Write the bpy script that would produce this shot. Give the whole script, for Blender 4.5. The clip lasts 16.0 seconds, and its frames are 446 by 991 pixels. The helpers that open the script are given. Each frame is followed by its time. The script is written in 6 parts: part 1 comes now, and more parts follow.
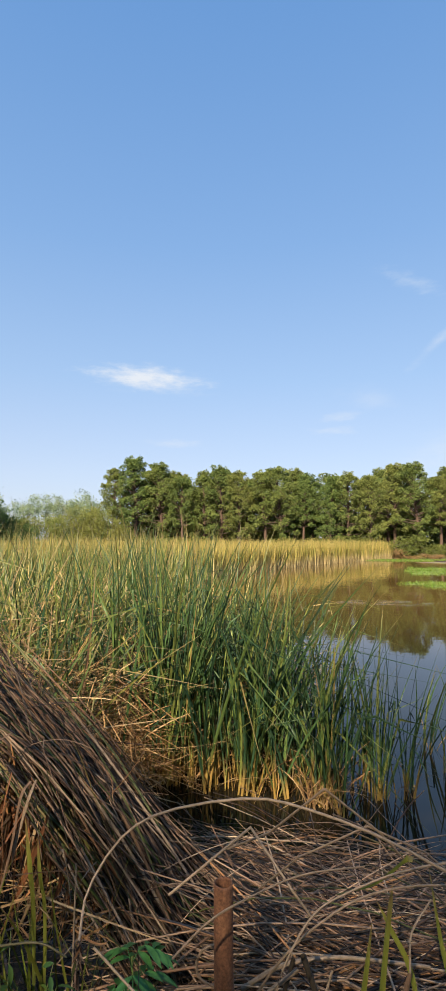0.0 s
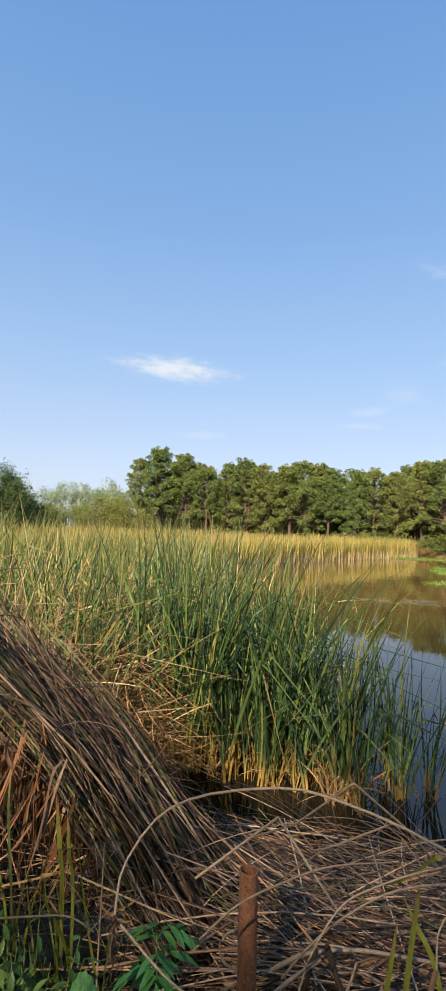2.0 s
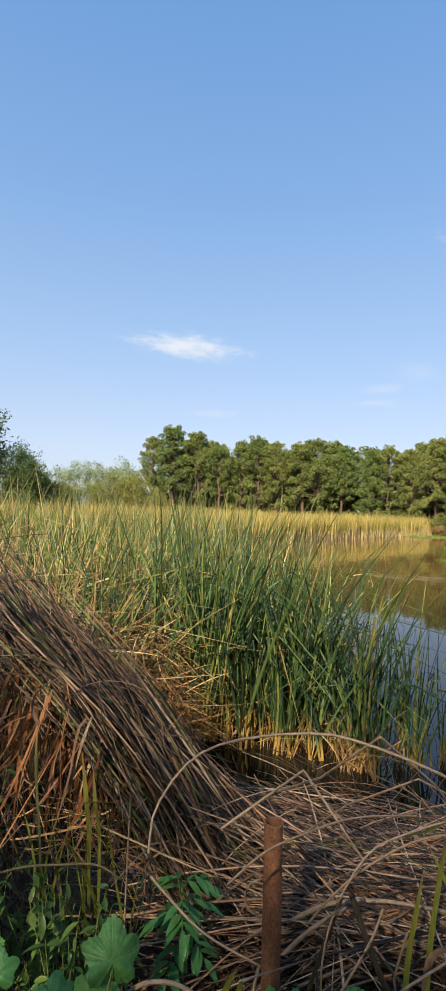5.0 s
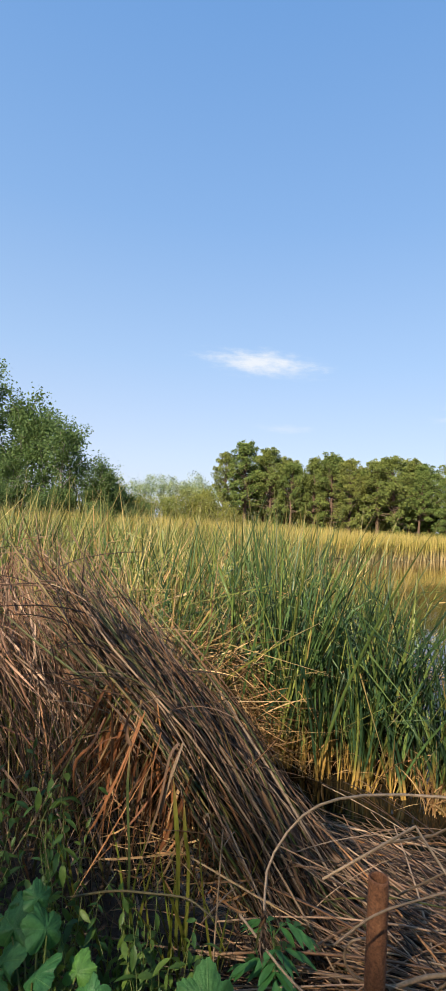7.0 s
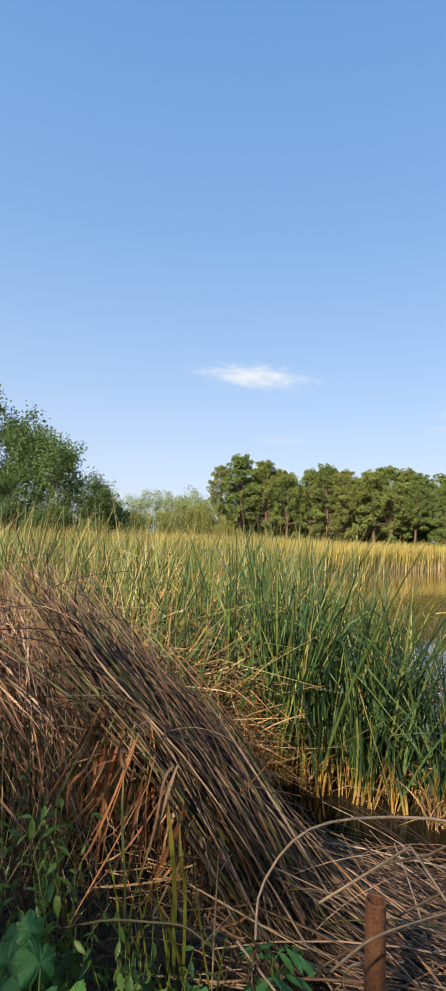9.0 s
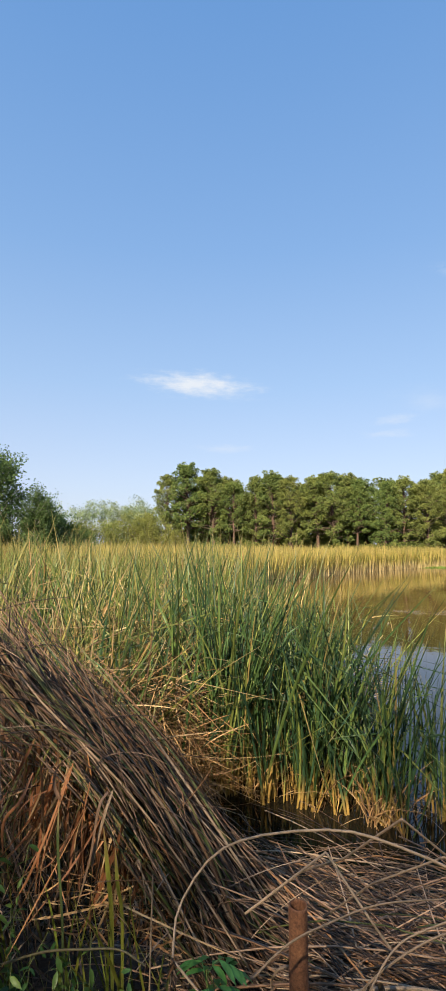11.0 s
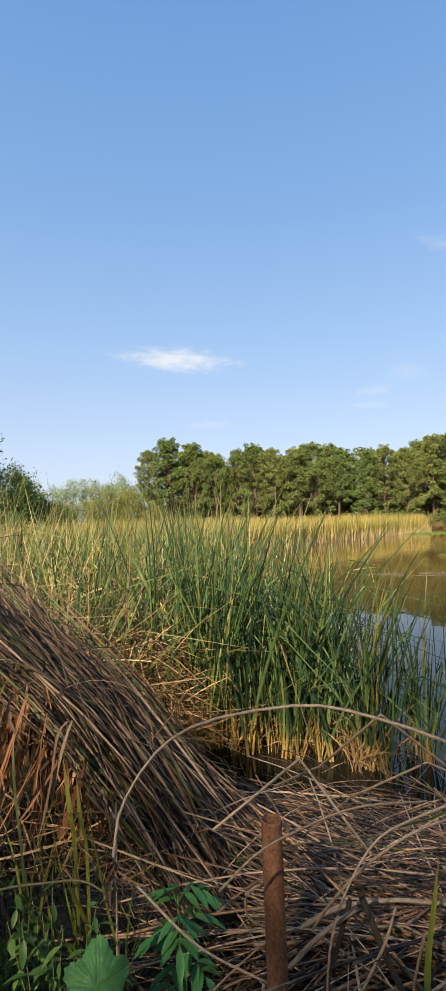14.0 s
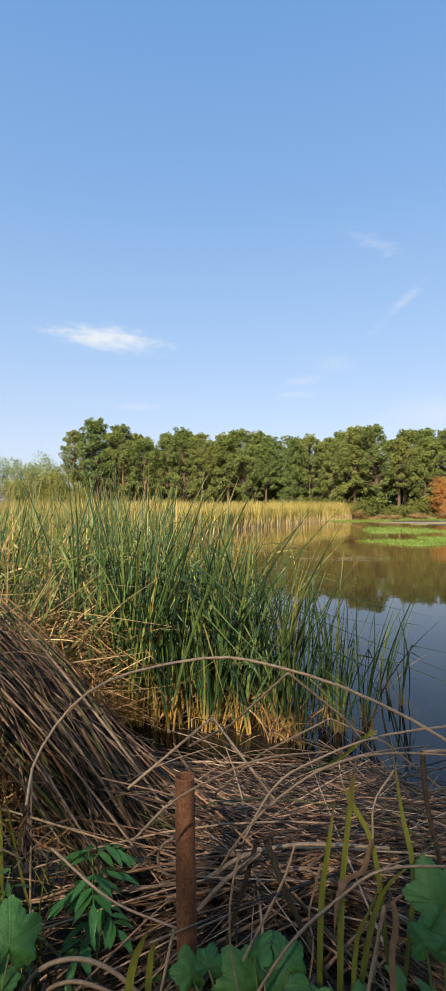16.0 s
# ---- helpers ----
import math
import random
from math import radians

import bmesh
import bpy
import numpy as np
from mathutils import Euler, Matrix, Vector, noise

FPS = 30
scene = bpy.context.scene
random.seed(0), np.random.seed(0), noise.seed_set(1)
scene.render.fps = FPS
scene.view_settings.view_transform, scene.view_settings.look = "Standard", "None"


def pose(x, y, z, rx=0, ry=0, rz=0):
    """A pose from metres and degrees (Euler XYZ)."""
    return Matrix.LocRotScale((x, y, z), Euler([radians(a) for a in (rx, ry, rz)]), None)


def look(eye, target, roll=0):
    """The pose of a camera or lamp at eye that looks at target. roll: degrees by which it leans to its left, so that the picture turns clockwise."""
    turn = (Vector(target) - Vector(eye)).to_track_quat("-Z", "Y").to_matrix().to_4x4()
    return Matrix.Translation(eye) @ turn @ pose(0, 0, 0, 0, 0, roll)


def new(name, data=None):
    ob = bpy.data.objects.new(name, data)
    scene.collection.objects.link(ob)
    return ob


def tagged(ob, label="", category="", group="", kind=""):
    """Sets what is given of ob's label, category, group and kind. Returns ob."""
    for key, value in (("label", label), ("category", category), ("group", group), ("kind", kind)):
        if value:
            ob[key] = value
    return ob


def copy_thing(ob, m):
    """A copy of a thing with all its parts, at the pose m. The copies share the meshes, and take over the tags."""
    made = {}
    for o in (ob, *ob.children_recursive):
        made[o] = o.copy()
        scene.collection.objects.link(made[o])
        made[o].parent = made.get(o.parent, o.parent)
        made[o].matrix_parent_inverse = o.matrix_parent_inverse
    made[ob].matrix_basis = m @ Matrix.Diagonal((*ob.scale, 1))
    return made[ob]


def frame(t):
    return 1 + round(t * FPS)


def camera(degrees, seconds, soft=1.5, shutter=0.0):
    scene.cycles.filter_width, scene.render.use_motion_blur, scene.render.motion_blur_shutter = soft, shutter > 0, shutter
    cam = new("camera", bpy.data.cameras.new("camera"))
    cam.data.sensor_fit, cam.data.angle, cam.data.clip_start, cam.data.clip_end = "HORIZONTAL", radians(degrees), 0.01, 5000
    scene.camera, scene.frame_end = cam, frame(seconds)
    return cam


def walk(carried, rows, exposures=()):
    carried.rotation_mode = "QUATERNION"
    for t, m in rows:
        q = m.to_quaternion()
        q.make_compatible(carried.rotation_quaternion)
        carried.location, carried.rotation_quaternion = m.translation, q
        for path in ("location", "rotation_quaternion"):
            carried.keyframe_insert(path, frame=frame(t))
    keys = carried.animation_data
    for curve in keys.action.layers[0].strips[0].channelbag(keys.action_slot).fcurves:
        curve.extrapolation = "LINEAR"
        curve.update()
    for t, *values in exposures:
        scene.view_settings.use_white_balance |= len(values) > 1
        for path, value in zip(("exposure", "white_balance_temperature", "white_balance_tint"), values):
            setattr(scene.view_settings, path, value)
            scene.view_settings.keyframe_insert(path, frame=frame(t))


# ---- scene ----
cam = camera(46.0, 16.0, soft=1.9)
PATH = [
    (0, (0.184, 0.208, 1.343), (-0.12, 2.177, 1.508), 0.0),
    (0.5, (0.166, 0.191, 1.353), (-0.184, 2.154, 1.511), 1.2),
    (1, (0.16, 0.194, 1.346), (-0.208, 2.154, 1.497), 1.6),
    (1.5, (0.159, 0.184, 1.354), (-0.227, 2.141, 1.503), 1.8),
    (2, (0.158, 0.198, 1.341), (-0.238, 2.153, 1.476), 1.9),
    (2.5, (0.152, 0.213, 1.327), (-0.258, 2.166, 1.456), 2.0),
    (3, (0.143, 0.217, 1.32), (-0.277, 2.169, 1.441), 2.0),
    (5.5, (0.119, 0.209, 1.289), (-0.34, 2.155, 1.335), 1.9),
    (6, (0.073, 0.211, 1.303), (-0.541, 2.113, 1.376), 2.4),
    (6.5, (0.048, 0.211, 1.318), (-0.637, 2.088, 1.401), 3.4),
    (7, (0.047, 0.215, 1.316), (-0.654, 2.086, 1.414), 3.6),
    (7.5, (0.047, 0.21, 1.328), (-0.675, 2.071, 1.442), 3.6),
    (8, (0.058, 0.202, 1.331), (-0.669, 2.061, 1.458), 3.1),
    (8.5, (0.056, 0.209, 1.327), (-0.672, 2.067, 1.465), 2.7),
    (9, (0.067, 0.215, 1.332), (-0.621, 2.087, 1.482), 2.3),
    (9.5, (0.108, 0.169, 1.364), (-0.502, 2.067, 1.525), 1.4),
    (10, (0.137, 0.165, 1.388), (-0.413, 2.081, 1.554), 1.1),
    (12.5, (0.144, 0.16, 1.39), (-0.315, 2.096, 1.589), 0.1),
    (13, (0.128, 0.16, 1.388), (-0.319, 2.1, 1.58), 0.6),
    (13.5, (0.15, 0.23, 1.307), (-0.286, 2.161, 1.594), -3.0),
    (14, (0.16, 0.32, 1.206), (-0.272, 2.27, 1.297), -1.7),
    (14.5, (0.163, 0.332, 1.177), (-0.17, 2.303, 1.113), -0.7),
    (15, (0.172, 0.298, 1.183), (-0.111, 2.277, 1.134), -0.5),
    (15.5, (0.182, 0.281, 1.183), (-0.023, 2.271, 1.183), -0.3),
    (16, (0.179, 0.288, 1.178), (0.013, 2.281, 1.206), -0.4),
]
EXPOSURE = [(0, 1.33), (1, 1.35), (5.5, 1.35), (6.5, 1.42), (8.5, 1.41), (9.5, 1.35), (14.5, 1.36), (15, 1.42), (15.5, 1.37), (16, 1.35)]
walk(cam, [(t, look(eye, target, roll)) for t, eye, target, roll in PATH], EXPOSURE)

# ---- world, sun, exposure ----
SUN_FROM = Vector((-0.2, -0.98, 0.0)).normalized()
SUN_EL = radians(34)
world = bpy.data.worlds.new("sky")
scene.world = world
world.use_nodes = True


def build_sky():
    nt = world.node_tree
    nt.nodes.clear()
    N, L = nt.nodes.new, nt.links.new

    def math_node(op, a, b=None, c=None, clamp=False):
        n = N("ShaderNodeMath")
        n.operation, n.use_clamp = op, clamp
        for i, v in enumerate((a, b, c)):
            if v is None:
                continue
            if isinstance(v, (int, float)):
                n.inputs[i].default_value = v
            else:
                L(v, n.inputs[i])
        return n.outputs[0]

    sky = N("ShaderNodeTexSky")
    sky.sky_type, sky.sun_disc = "NISHITA", False
    sky.sun_elevation, sky.sun_rotation = SUN_EL, math.atan2(SUN_FROM.x, SUN_FROM.y)
    sky.air_density, sky.dust_density, sky.ozone_density, sky.altitude = 1.0, 1.2, 3.0, 100
    co = N("ShaderNodeTexCoord").outputs["Generated"]
    sep = N("ShaderNodeSeparateXYZ")
    L(co, sep.inputs[0])
    x, y, z = sep.outputs
    az = math_node("ARCTAN2", x, y)
    el = math_node("ARCSINE", z)
    comb = N("ShaderNodeCombineXYZ")
    L(az, comb.inputs[0]), L(math_node("MULTIPLY", el, 3.2), comb.inputs[1])

    def noise_node(scale, detail, rough):
        n = N("ShaderNodeTexNoise")
        n.inputs["Scale"].default_value, n.inputs["Detail"].default_value, n.inputs["Roughness"].default_value = scale, detail, rough
        L(comb.outputs[0], n.inputs["Vector"])
        return n.outputs["Fac"]

    puff, wisp = noise_node(26, 6, 0.62), noise_node(9, 7, 0.66)

    def cloud(az0, el0, wide, high, slant, amount, rag, tex):
        da = math_node("SUBTRACT", az, radians(az0))
        de = math_node("SUBTRACT", math_node("SUBTRACT", el, radians(el0)), math_node("MULTIPLY", da, slant))
        r = math_node("SQRT", math_node("ADD", math_node("POWER", math_node("ABSOLUTE", math_node("DIVIDE", da, radians(wide))), 2.0),
                                        math_node("POWER", math_node("ABSOLUTE", math_node("DIVIDE", de, radians(high))), 2.0)))
        body = math_node("ADD", math_node("SUBTRACT", 1.0, r), math_node("MULTIPLY", math_node("SUBTRACT", tex, 0.5), rag))
        return math_node("MULTIPLY", math_node("SMOOTH_MAX", body, 0.0, 0.45), amount, clamp=True)

    parts = [cloud(-17.1, 17.1, 6.4, 1.3, -0.06, 1.2, 1.7, puff), cloud(-14.2, 10.4, 3.2, 0.45, -0.03, 0.35, 2.2, puff),
             cloud(11.7, 25.4, 3.2, 0.9, -0.45, 0.22, 2.6, puff), cloud(14.2, 19.7, 2.9, 0.75, 0.75, 0.26, 2.6, wisp),
             cloud(3.9, 12.9, 2.3, 0.5, 0.05, 0.40, 2.4, puff), cloud(3.4, 11.5, 2.6, 0.5, 0.0, 0.34, 2.4, puff),
             cloud(7.5, 14.6, 3.4, 1.4, -0.1, 0.20, 2.6, wisp), cloud(17.5, 8.5, 7.5, 2.8, 0.1, 0.42, 1.8, wisp)]
    total = parts[0]
    for p in parts[1:]:
        total = math_node("MAXIMUM", total, p)
    # clear autumn air: pale over the horizon, deepening upwards
    air = N("ShaderNodeValToRGB")
    stops = air.color_ramp.elements
    while len(stops) < len(AIR):
        stops.new(0.5)
    for s, (p, c) in zip(stops, AIR):
        s.position, s.color = p, (*c, 1)
    L(math_node("ABSOLUTE", z), air.inputs[0])
    gain = N("ShaderNodeMix")
    gain.data_type, gain.blend_type = "RGBA", "MULTIPLY"
    gain.inputs["Factor"].default_value = 1.0
    gain.inputs["B"].default_value = (4, 4, 4, 1)
    L(air.outputs[0], gain.inputs["A"])
    pale = N("ShaderNodeMix")
    pale.data_type = "RGBA"
    pale.inputs["Factor"].default_value = 0.82
    L(sky.outputs[0], pale.inputs["A"]), L(gain.outputs["Result"], pale.inputs["B"])
    mix = N("ShaderNodeMix")
    mix.data_type = "RGBA"
    mix.inputs["B"].default_value = CLOUD_COLOUR
    L(total, mix.inputs["Factor"]), L(pale.outputs["Result"], mix.inputs["A"])
    bg, out = N("ShaderNodeBackground"), N("ShaderNodeOutputWorld")
    bg.inputs["Strength"].default_value = 0.10
    L(mix.outputs["Result"], bg.inputs["Color"]), L(bg.outputs[0], out.inputs["Surface"])


CLOUD_COLOUR = (3.2, 3.4, 3.7, 1)
AIR = [(0.0, (0.645, 0.68, 0.815)), (0.12, (0.56, 0.645, 0.825)), (0.29, (0.392, 0.565, 0.83)), (0.5, (0.25, 0.45, 0.785)), (0.75, (0.15, 0.345, 0.71)), (1.0, (0.12, 0.28, 0.61))]
build_sky()
sun = new("sun", bpy.data.lights.new("sun", "SUN"))
sun.data.energy, sun.data.angle, sun.data.color = 4.2, radians(0.6), (1.0, 0.86, 0.66)
sun.matrix_world = look(SUN_FROM * 60 + Vector((0, 0, 60 * math.tan(SUN_EL))), (0, 0, 0))

# ---- materials ----


class Nodes:
    """A material's node tree with short ways to add nodes."""

    def __init__(self, name):
        self.m = bpy.data.materials.new(name)
        self.m.use_nodes = True
        self.t = self.m.node_tree
        self.t.nodes.clear()
        self.out = self.add("ShaderNodeOutputMaterial")

    def add(self, kind, **props):
        n = self.t.nodes.new(kind)
        for k, v in props.items():
            n.inputs[k.replace("_", " ")].default_value = v
        return n

    def link(self, a, b):
        self.t.links.new(a, b)

    def ramp(self, fac, stops, mode="LINEAR"):
        n = self.add("ShaderNodeValToRGB")
        n.color_ramp.interpolation = mode
        e = n.color_ramp.elements
        while len(e) < len(stops):
            e.new(0.5)
        for s, (p, c) in zip(e, stops):
            s.position, s.color = p, (*c, 1)
        self.link(fac, n.inputs[0])
        return n.outputs[0]

    def noise(self, scale, detail=4, rough=0.55, vec=None, stretch=None):
        n = self.add("ShaderNodeTexNoise", Scale=scale, Detail=detail, Roughness=rough)
        if vec is None:
            vec = self.add("ShaderNodeNewGeometry").outputs["Position"]
        if stretch:
            mp = self.add("ShaderNodeMapping", Scale=stretch)
            self.link(vec, mp.inputs["Vector"])
            vec = mp.outputs[0]
        self.link(vec, n.inputs["Vector"])
        return n.outputs["Fac"]

    def mix(self, a, b, fac, blend="MIX"):
        n = self.add("ShaderNodeMix")
        n.data_type, n.blend_type = "RGBA", blend
        for key, v in (("A", a), ("B", b)):
            if isinstance(v, tuple):
                n.inputs[key].default_value = (*v, 1)
            else:
                self.link(v, n.inputs[key])
        if isinstance(fac, (int, float)):
            n.inputs["Factor"].default_value = fac
        else:
            self.link(fac, n.inputs["Factor"])
        return n.outputs["Result"]

    def calc(self, op, a, b=0.0):
        n = self.add("ShaderNodeMath")
        n.operation = op
        for i, v in enumerate((a, b)):
            if isinstance(v, (int, float)):
                n.inputs[i].default_value = v
            else:
                self.link(v, n.inputs[i])
        return n.outputs[0]

    def spread(self, fac, lo, hi, to_lo=0.0, to_hi=1.0):
        n = self.add("ShaderNodeMapRange", From_Min=lo, From_Max=hi, To_Min=to_lo, To_Max=to_hi)
        self.link(fac, n.inputs[0])
        return n.outputs[0]

    def finish(self, colour, rough=0.6, bump=None, strength=0.3, distance=0.01, thin=0.0, spec=0.4, metal=0.0, ior=1.45):
        p = self.add("ShaderNodeBsdfPrincipled", Roughness=rough if isinstance(rough, float) else 0.5, Metallic=metal, IOR=ior)
        p.inputs["Specular IOR Level"].default_value = spec
        if not isinstance(rough, float):
            self.link(rough, p.inputs["Roughness"])
        if isinstance(colour, tuple):
            p.inputs["Base Color"].default_value = (*colour, 1)
        else:
            self.link(colour, p.inputs["Base Color"])
        if bump is not None:
            b = self.add("ShaderNodeBump", Strength=strength, Distance=distance)
            self.link(bump, b.inputs["Height"])
            self.link(b.outputs[0], p.inputs["Normal"])
        end = p.outputs[0]
        if thin:
            tr = self.add("ShaderNodeBsdfTranslucent")
            if isinstance(colour, tuple):
                tr.inputs[0].default_value = (*colour, 1)
            else:
                self.link(colour, tr.inputs[0])
            mx = self.add("ShaderNodeMixShader", Fac=thin)
            self.link(end, mx.inputs[1]), self.link(tr.outputs[0], mx.inputs[2])
            end = mx.outputs[0]
        self.link(end, self.out.inputs["Surface"])
        return self.m


def blade_material(name, kinds, foot, tip, foot_to=0.2, tip_from=0.85, thin=0.3, rough=0.5, by_object=False):
    """Long leaves: kinds are colour stops picked per leaf; foot and tip are the colours at the leaf's two ends."""
    n = Nodes(name)
    pick = n.add("ShaderNodeObjectInfo").outputs["Random"] if by_object else n.add("ShaderNodeNewGeometry").outputs["Random Per Island"]
    col = n.ramp(pick, kinds, "CONSTANT")
    uv = n.add("ShaderNodeSeparateXYZ")
    n.link(n.add("ShaderNodeUVMap").outputs[0], uv.inputs[0])
    along = uv.outputs[1]
    shift = n.calc("FRACT", n.calc("MULTIPLY", pick, 37.7))
    col = n.mix(col, n.ramp(shift, [(0.0, (0.55, 0.55, 0.5)), (1.0, (1.35, 1.3, 1.2))]), 1.0, "MULTIPLY")
    low = n.calc("ADD", along, n.calc("MULTIPLY", n.calc("SUBTRACT", shift, 0.5), 0.16))
    col = n.mix(n.mix(col, foot, 0.85), col, n.spread(low, foot_to * 0.35, foot_to))
    col = n.mix(col, tip, n.spread(low, tip_from, 1.0))
    stains = n.noise(55, 5, 0.65, stretch=(1, 1, 0.25))
    col = n.mix(col, n.ramp(stains, [(0.3, (0.72, 0.68, 0.6)), (0.7, (1.15, 1.15, 1.1))]), 1.0, "MULTIPLY")
    return n.finish(col, rough, stains, 0.25, 0.002, thin, 0.35)


GREENS = [(0.0, (0.055, 0.108, 0.040)), (0.30, (0.030, 0.068, 0.036)), (0.58, (0.095, 0.150, 0.045)), (0.80, (0.165, 0.200, 0.055)), (0.955, (0.26, 0.20, 0.075))]
GREEN_BLADES = blade_material("green_cattail_leaf", GREENS, (0.44, 0.27, 0.075), (0.22, 0.18, 0.07), 0.20, 0.9, 0.2, 0.42)
CLUMP_BLADES = blade_material("single_cattail_leaf", GREENS, (0.44, 0.27, 0.075), (0.22, 0.18, 0.07), 0.20, 0.9, 0.2, 0.42, True)
FIELD_BLADES = blade_material("sunlit_marsh_leaf", [(0.0, (0.118, 0.170, 0.045)), (0.28, (0.195, 0.220, 0.060)), (0.50, (0.062, 0.115, 0.038)),
                                                    (0.74, (0.30, 0.275, 0.090)), (0.87, (0.47, 0.37, 0.18)), (0.95, (0.42, 0.24, 0.10))],
                              (0.44, 0.33, 0.15), (0.29, 0.255, 0.095), 0.25, 0.82, 0.2, 0.45)
FRINGE_BLADES = blade_material("half_withered_leaf", [(0.0, (0.140, 0.175, 0.045)), (0.30, (0.33, 0.25, 0.10)), (0.44, (0.075, 0.120, 0.040)), (0.66, (0.42, 0.29, 0.15)), (0.76, (0.22, 0.215, 0.055)), (0.93, (0.13, 0.075, 0.045))],
                               (0.34, 0.22, 0.10), (0.40, 0.28, 0.16), 0.25, 0.75, 0.3, 0.5)
FAR_BLADES = blade_material("distant_reed_leaf", [(0.0, (0.30, 0.28, 0.07)), (0.3, (0.21, 0.23, 0.055)), (0.55, (0.40, 0.33, 0.10)), (0.8, (0.48, 0.37, 0.13))],
                            (0.52, 0.40, 0.19), (0.42, 0.33, 0.11), 0.32, 0.75, 0.25, 0.55)
EDGE_BLADES = blade_material("pale_footed_reed_leaf", [(0.0, (0.34, 0.30, 0.08)), (0.3, (0.24, 0.25, 0.06)), (0.55, (0.44, 0.36, 0.12)), (0.8, (0.52, 0.41, 0.16))],
                             (0.56, 0.44, 0.25), (0.44, 0.35, 0.12), 0.5, 0.8, 0.25, 0.55)
DEAD_BLADES = blade_material("dead_cattail_leaf", [(0.0, (0.160, 0.098, 0.071)), (0.16, (0.047, 0.029, 0.022)), (0.34, (0.211, 0.144, 0.111)), (0.46, (0.098, 0.058, 0.042)), (0.60, (0.281, 0.211, 0.168)),
                                                   (0.68, (0.033, 0.022, 0.018)), (0.84, (0.172, 0.090, 0.047)), (0.93, (0.066, 0.074, 0.024))],
                             (0.140, 0.082, 0.047), (0.234, 0.153, 0.094), 0.1, 0.88, 0.06, 0.6)
MAT_BLADES = blade_material("bleached_dead_stalk", [(0.0, (0.311, 0.190, 0.130)), (0.2, (0.181, 0.100, 0.062)), (0.36, (0.381, 0.251, 0.178)), (0.50, (0.086, 0.046, 0.029)),
                                                    (0.62, (0.398, 0.203, 0.097)), (0.76, (0.035, 0.021, 0.016)), (0.91, (0.459, 0.333, 0.243))],
                            (0.251, 0.156, 0.095), (0.406, 0.273, 0.181), 0.1, 0.88, 0.0, 0.55)
THATCH_BLADES = blade_material("old_thatch_leaf", [(0.0, (0.264, 0.163, 0.119)), (0.2, (0.150, 0.084, 0.060)), (0.38, (0.352, 0.246, 0.194)), (0.55, (0.202, 0.110, 0.075)), (0.72, (0.075, 0.044, 0.033)), (0.86, (0.290, 0.154, 0.088))],
                               (0.176, 0.106, 0.070), (0.317, 0.220, 0.158), 0.1, 0.88, 0.08, 0.6)
OLIVE_BLADES = blade_material("olive_sheaf_leaf", [(0.0, (0.085, 0.105, 0.030)), (0.35, (0.045, 0.066, 0.026)), (0.6, (0.135, 0.135, 0.040)), (0.85, (0.16, 0.125, 0.05))], (0.10, 0.09, 0.035), (0.22, 0.16, 0.08), 0.15, 0.8, 0.2, 0.5)
RUST_BLADES = blade_material("withered_hanging_leaf", [(0.0, (0.324, 0.131, 0.059)), (0.20, (0.162, 0.068, 0.033)), (0.40, (0.378, 0.189, 0.090)), (0.56, (0.068, 0.038, 0.023)), (0.78, (0.432, 0.288, 0.162)), (0.90, (0.135, 0.144, 0.036))],
                             (0.180, 0.126, 0.045), (0.324, 0.180, 0.081), 0.1, 0.8, 0.25, 0.6)
STRAW = blade_material("golden_straw_litter", [(0.0, (0.43, 0.265, 0.130)), (0.28, (0.30, 0.165, 0.080)), (0.52, (0.53, 0.37, 0.21)), (0.74, (0.15, 0.085, 0.04))],
                       (0.40, 0.26, 0.12), (0.46, 0.32, 0.15), 0.1, 0.9, 0.15, 0.6)
GRASS = blade_material("water_grass", [(0.0, (0.13, 0.24, 0.035)), (0.4, (0.18, 0.29, 0.05)), (0.8, (0.22, 0.27, 0.06))], (0.10, 0.16, 0.03), (0.24, 0.30, 0.07), 0.3, 0.8, 0.3)
LIME_BLADES = blade_material("young_yellow_green_leaf", [(0.0, (0.14, 0.180, 0.030)), (0.5, (0.20, 0.210, 0.038))], (0.08, 0.10, 0.025), (0.28, 0.20, 0.07), 0.4, 0.8, 0.35, 0.4)


def plain_leaf(name, a, b, thin=0.3, rough=0.45, grain=60, relief=0.2, by_object=False):
    n = Nodes(name)
    if by_object:
        pick = n.add("ShaderNodeObjectInfo").outputs["Random"]
    else:
        pick = n.add("ShaderNodeNewGeometry").outputs["Random Per Island"]
    col = n.mix(a, b, pick)
    g = n.noise(grain, 5, 0.6)
    col = n.mix(col, n.ramp(g, [(0.3, (0.7, 0.72, 0.6)), (0.7, (1.2, 1.18, 1.1))]), 1.0, "MULTIPLY")
    return n.finish(col, rough, g, relief, 0.003, thin, 0.4)


def crown_material(name, a, b, c, thin=0.25, rough=0.6):
    """Foliage whose hue drifts from tree to tree and from leaf to leaf."""
    n = Nodes(name)
    leaf = n.add("ShaderNodeNewGeometry").outputs["Random Per Island"]
    tree = n.add("ShaderNodeObjectInfo").outputs["Random"]
    col = n.mix(n.mix(a, b, leaf), c, n.calc("MULTIPLY", tree, 0.55))
    patch = n.noise(0.55, 3, 0.6)
    col = n.mix(col, n.ramp(patch, [(0.3, (0.72, 0.76, 0.7)), (0.7, (1.25, 1.2, 1.05))]), 1.0, "MULTIPLY")
    return n.finish(col, rough, None, thin=thin, spec=0.25)


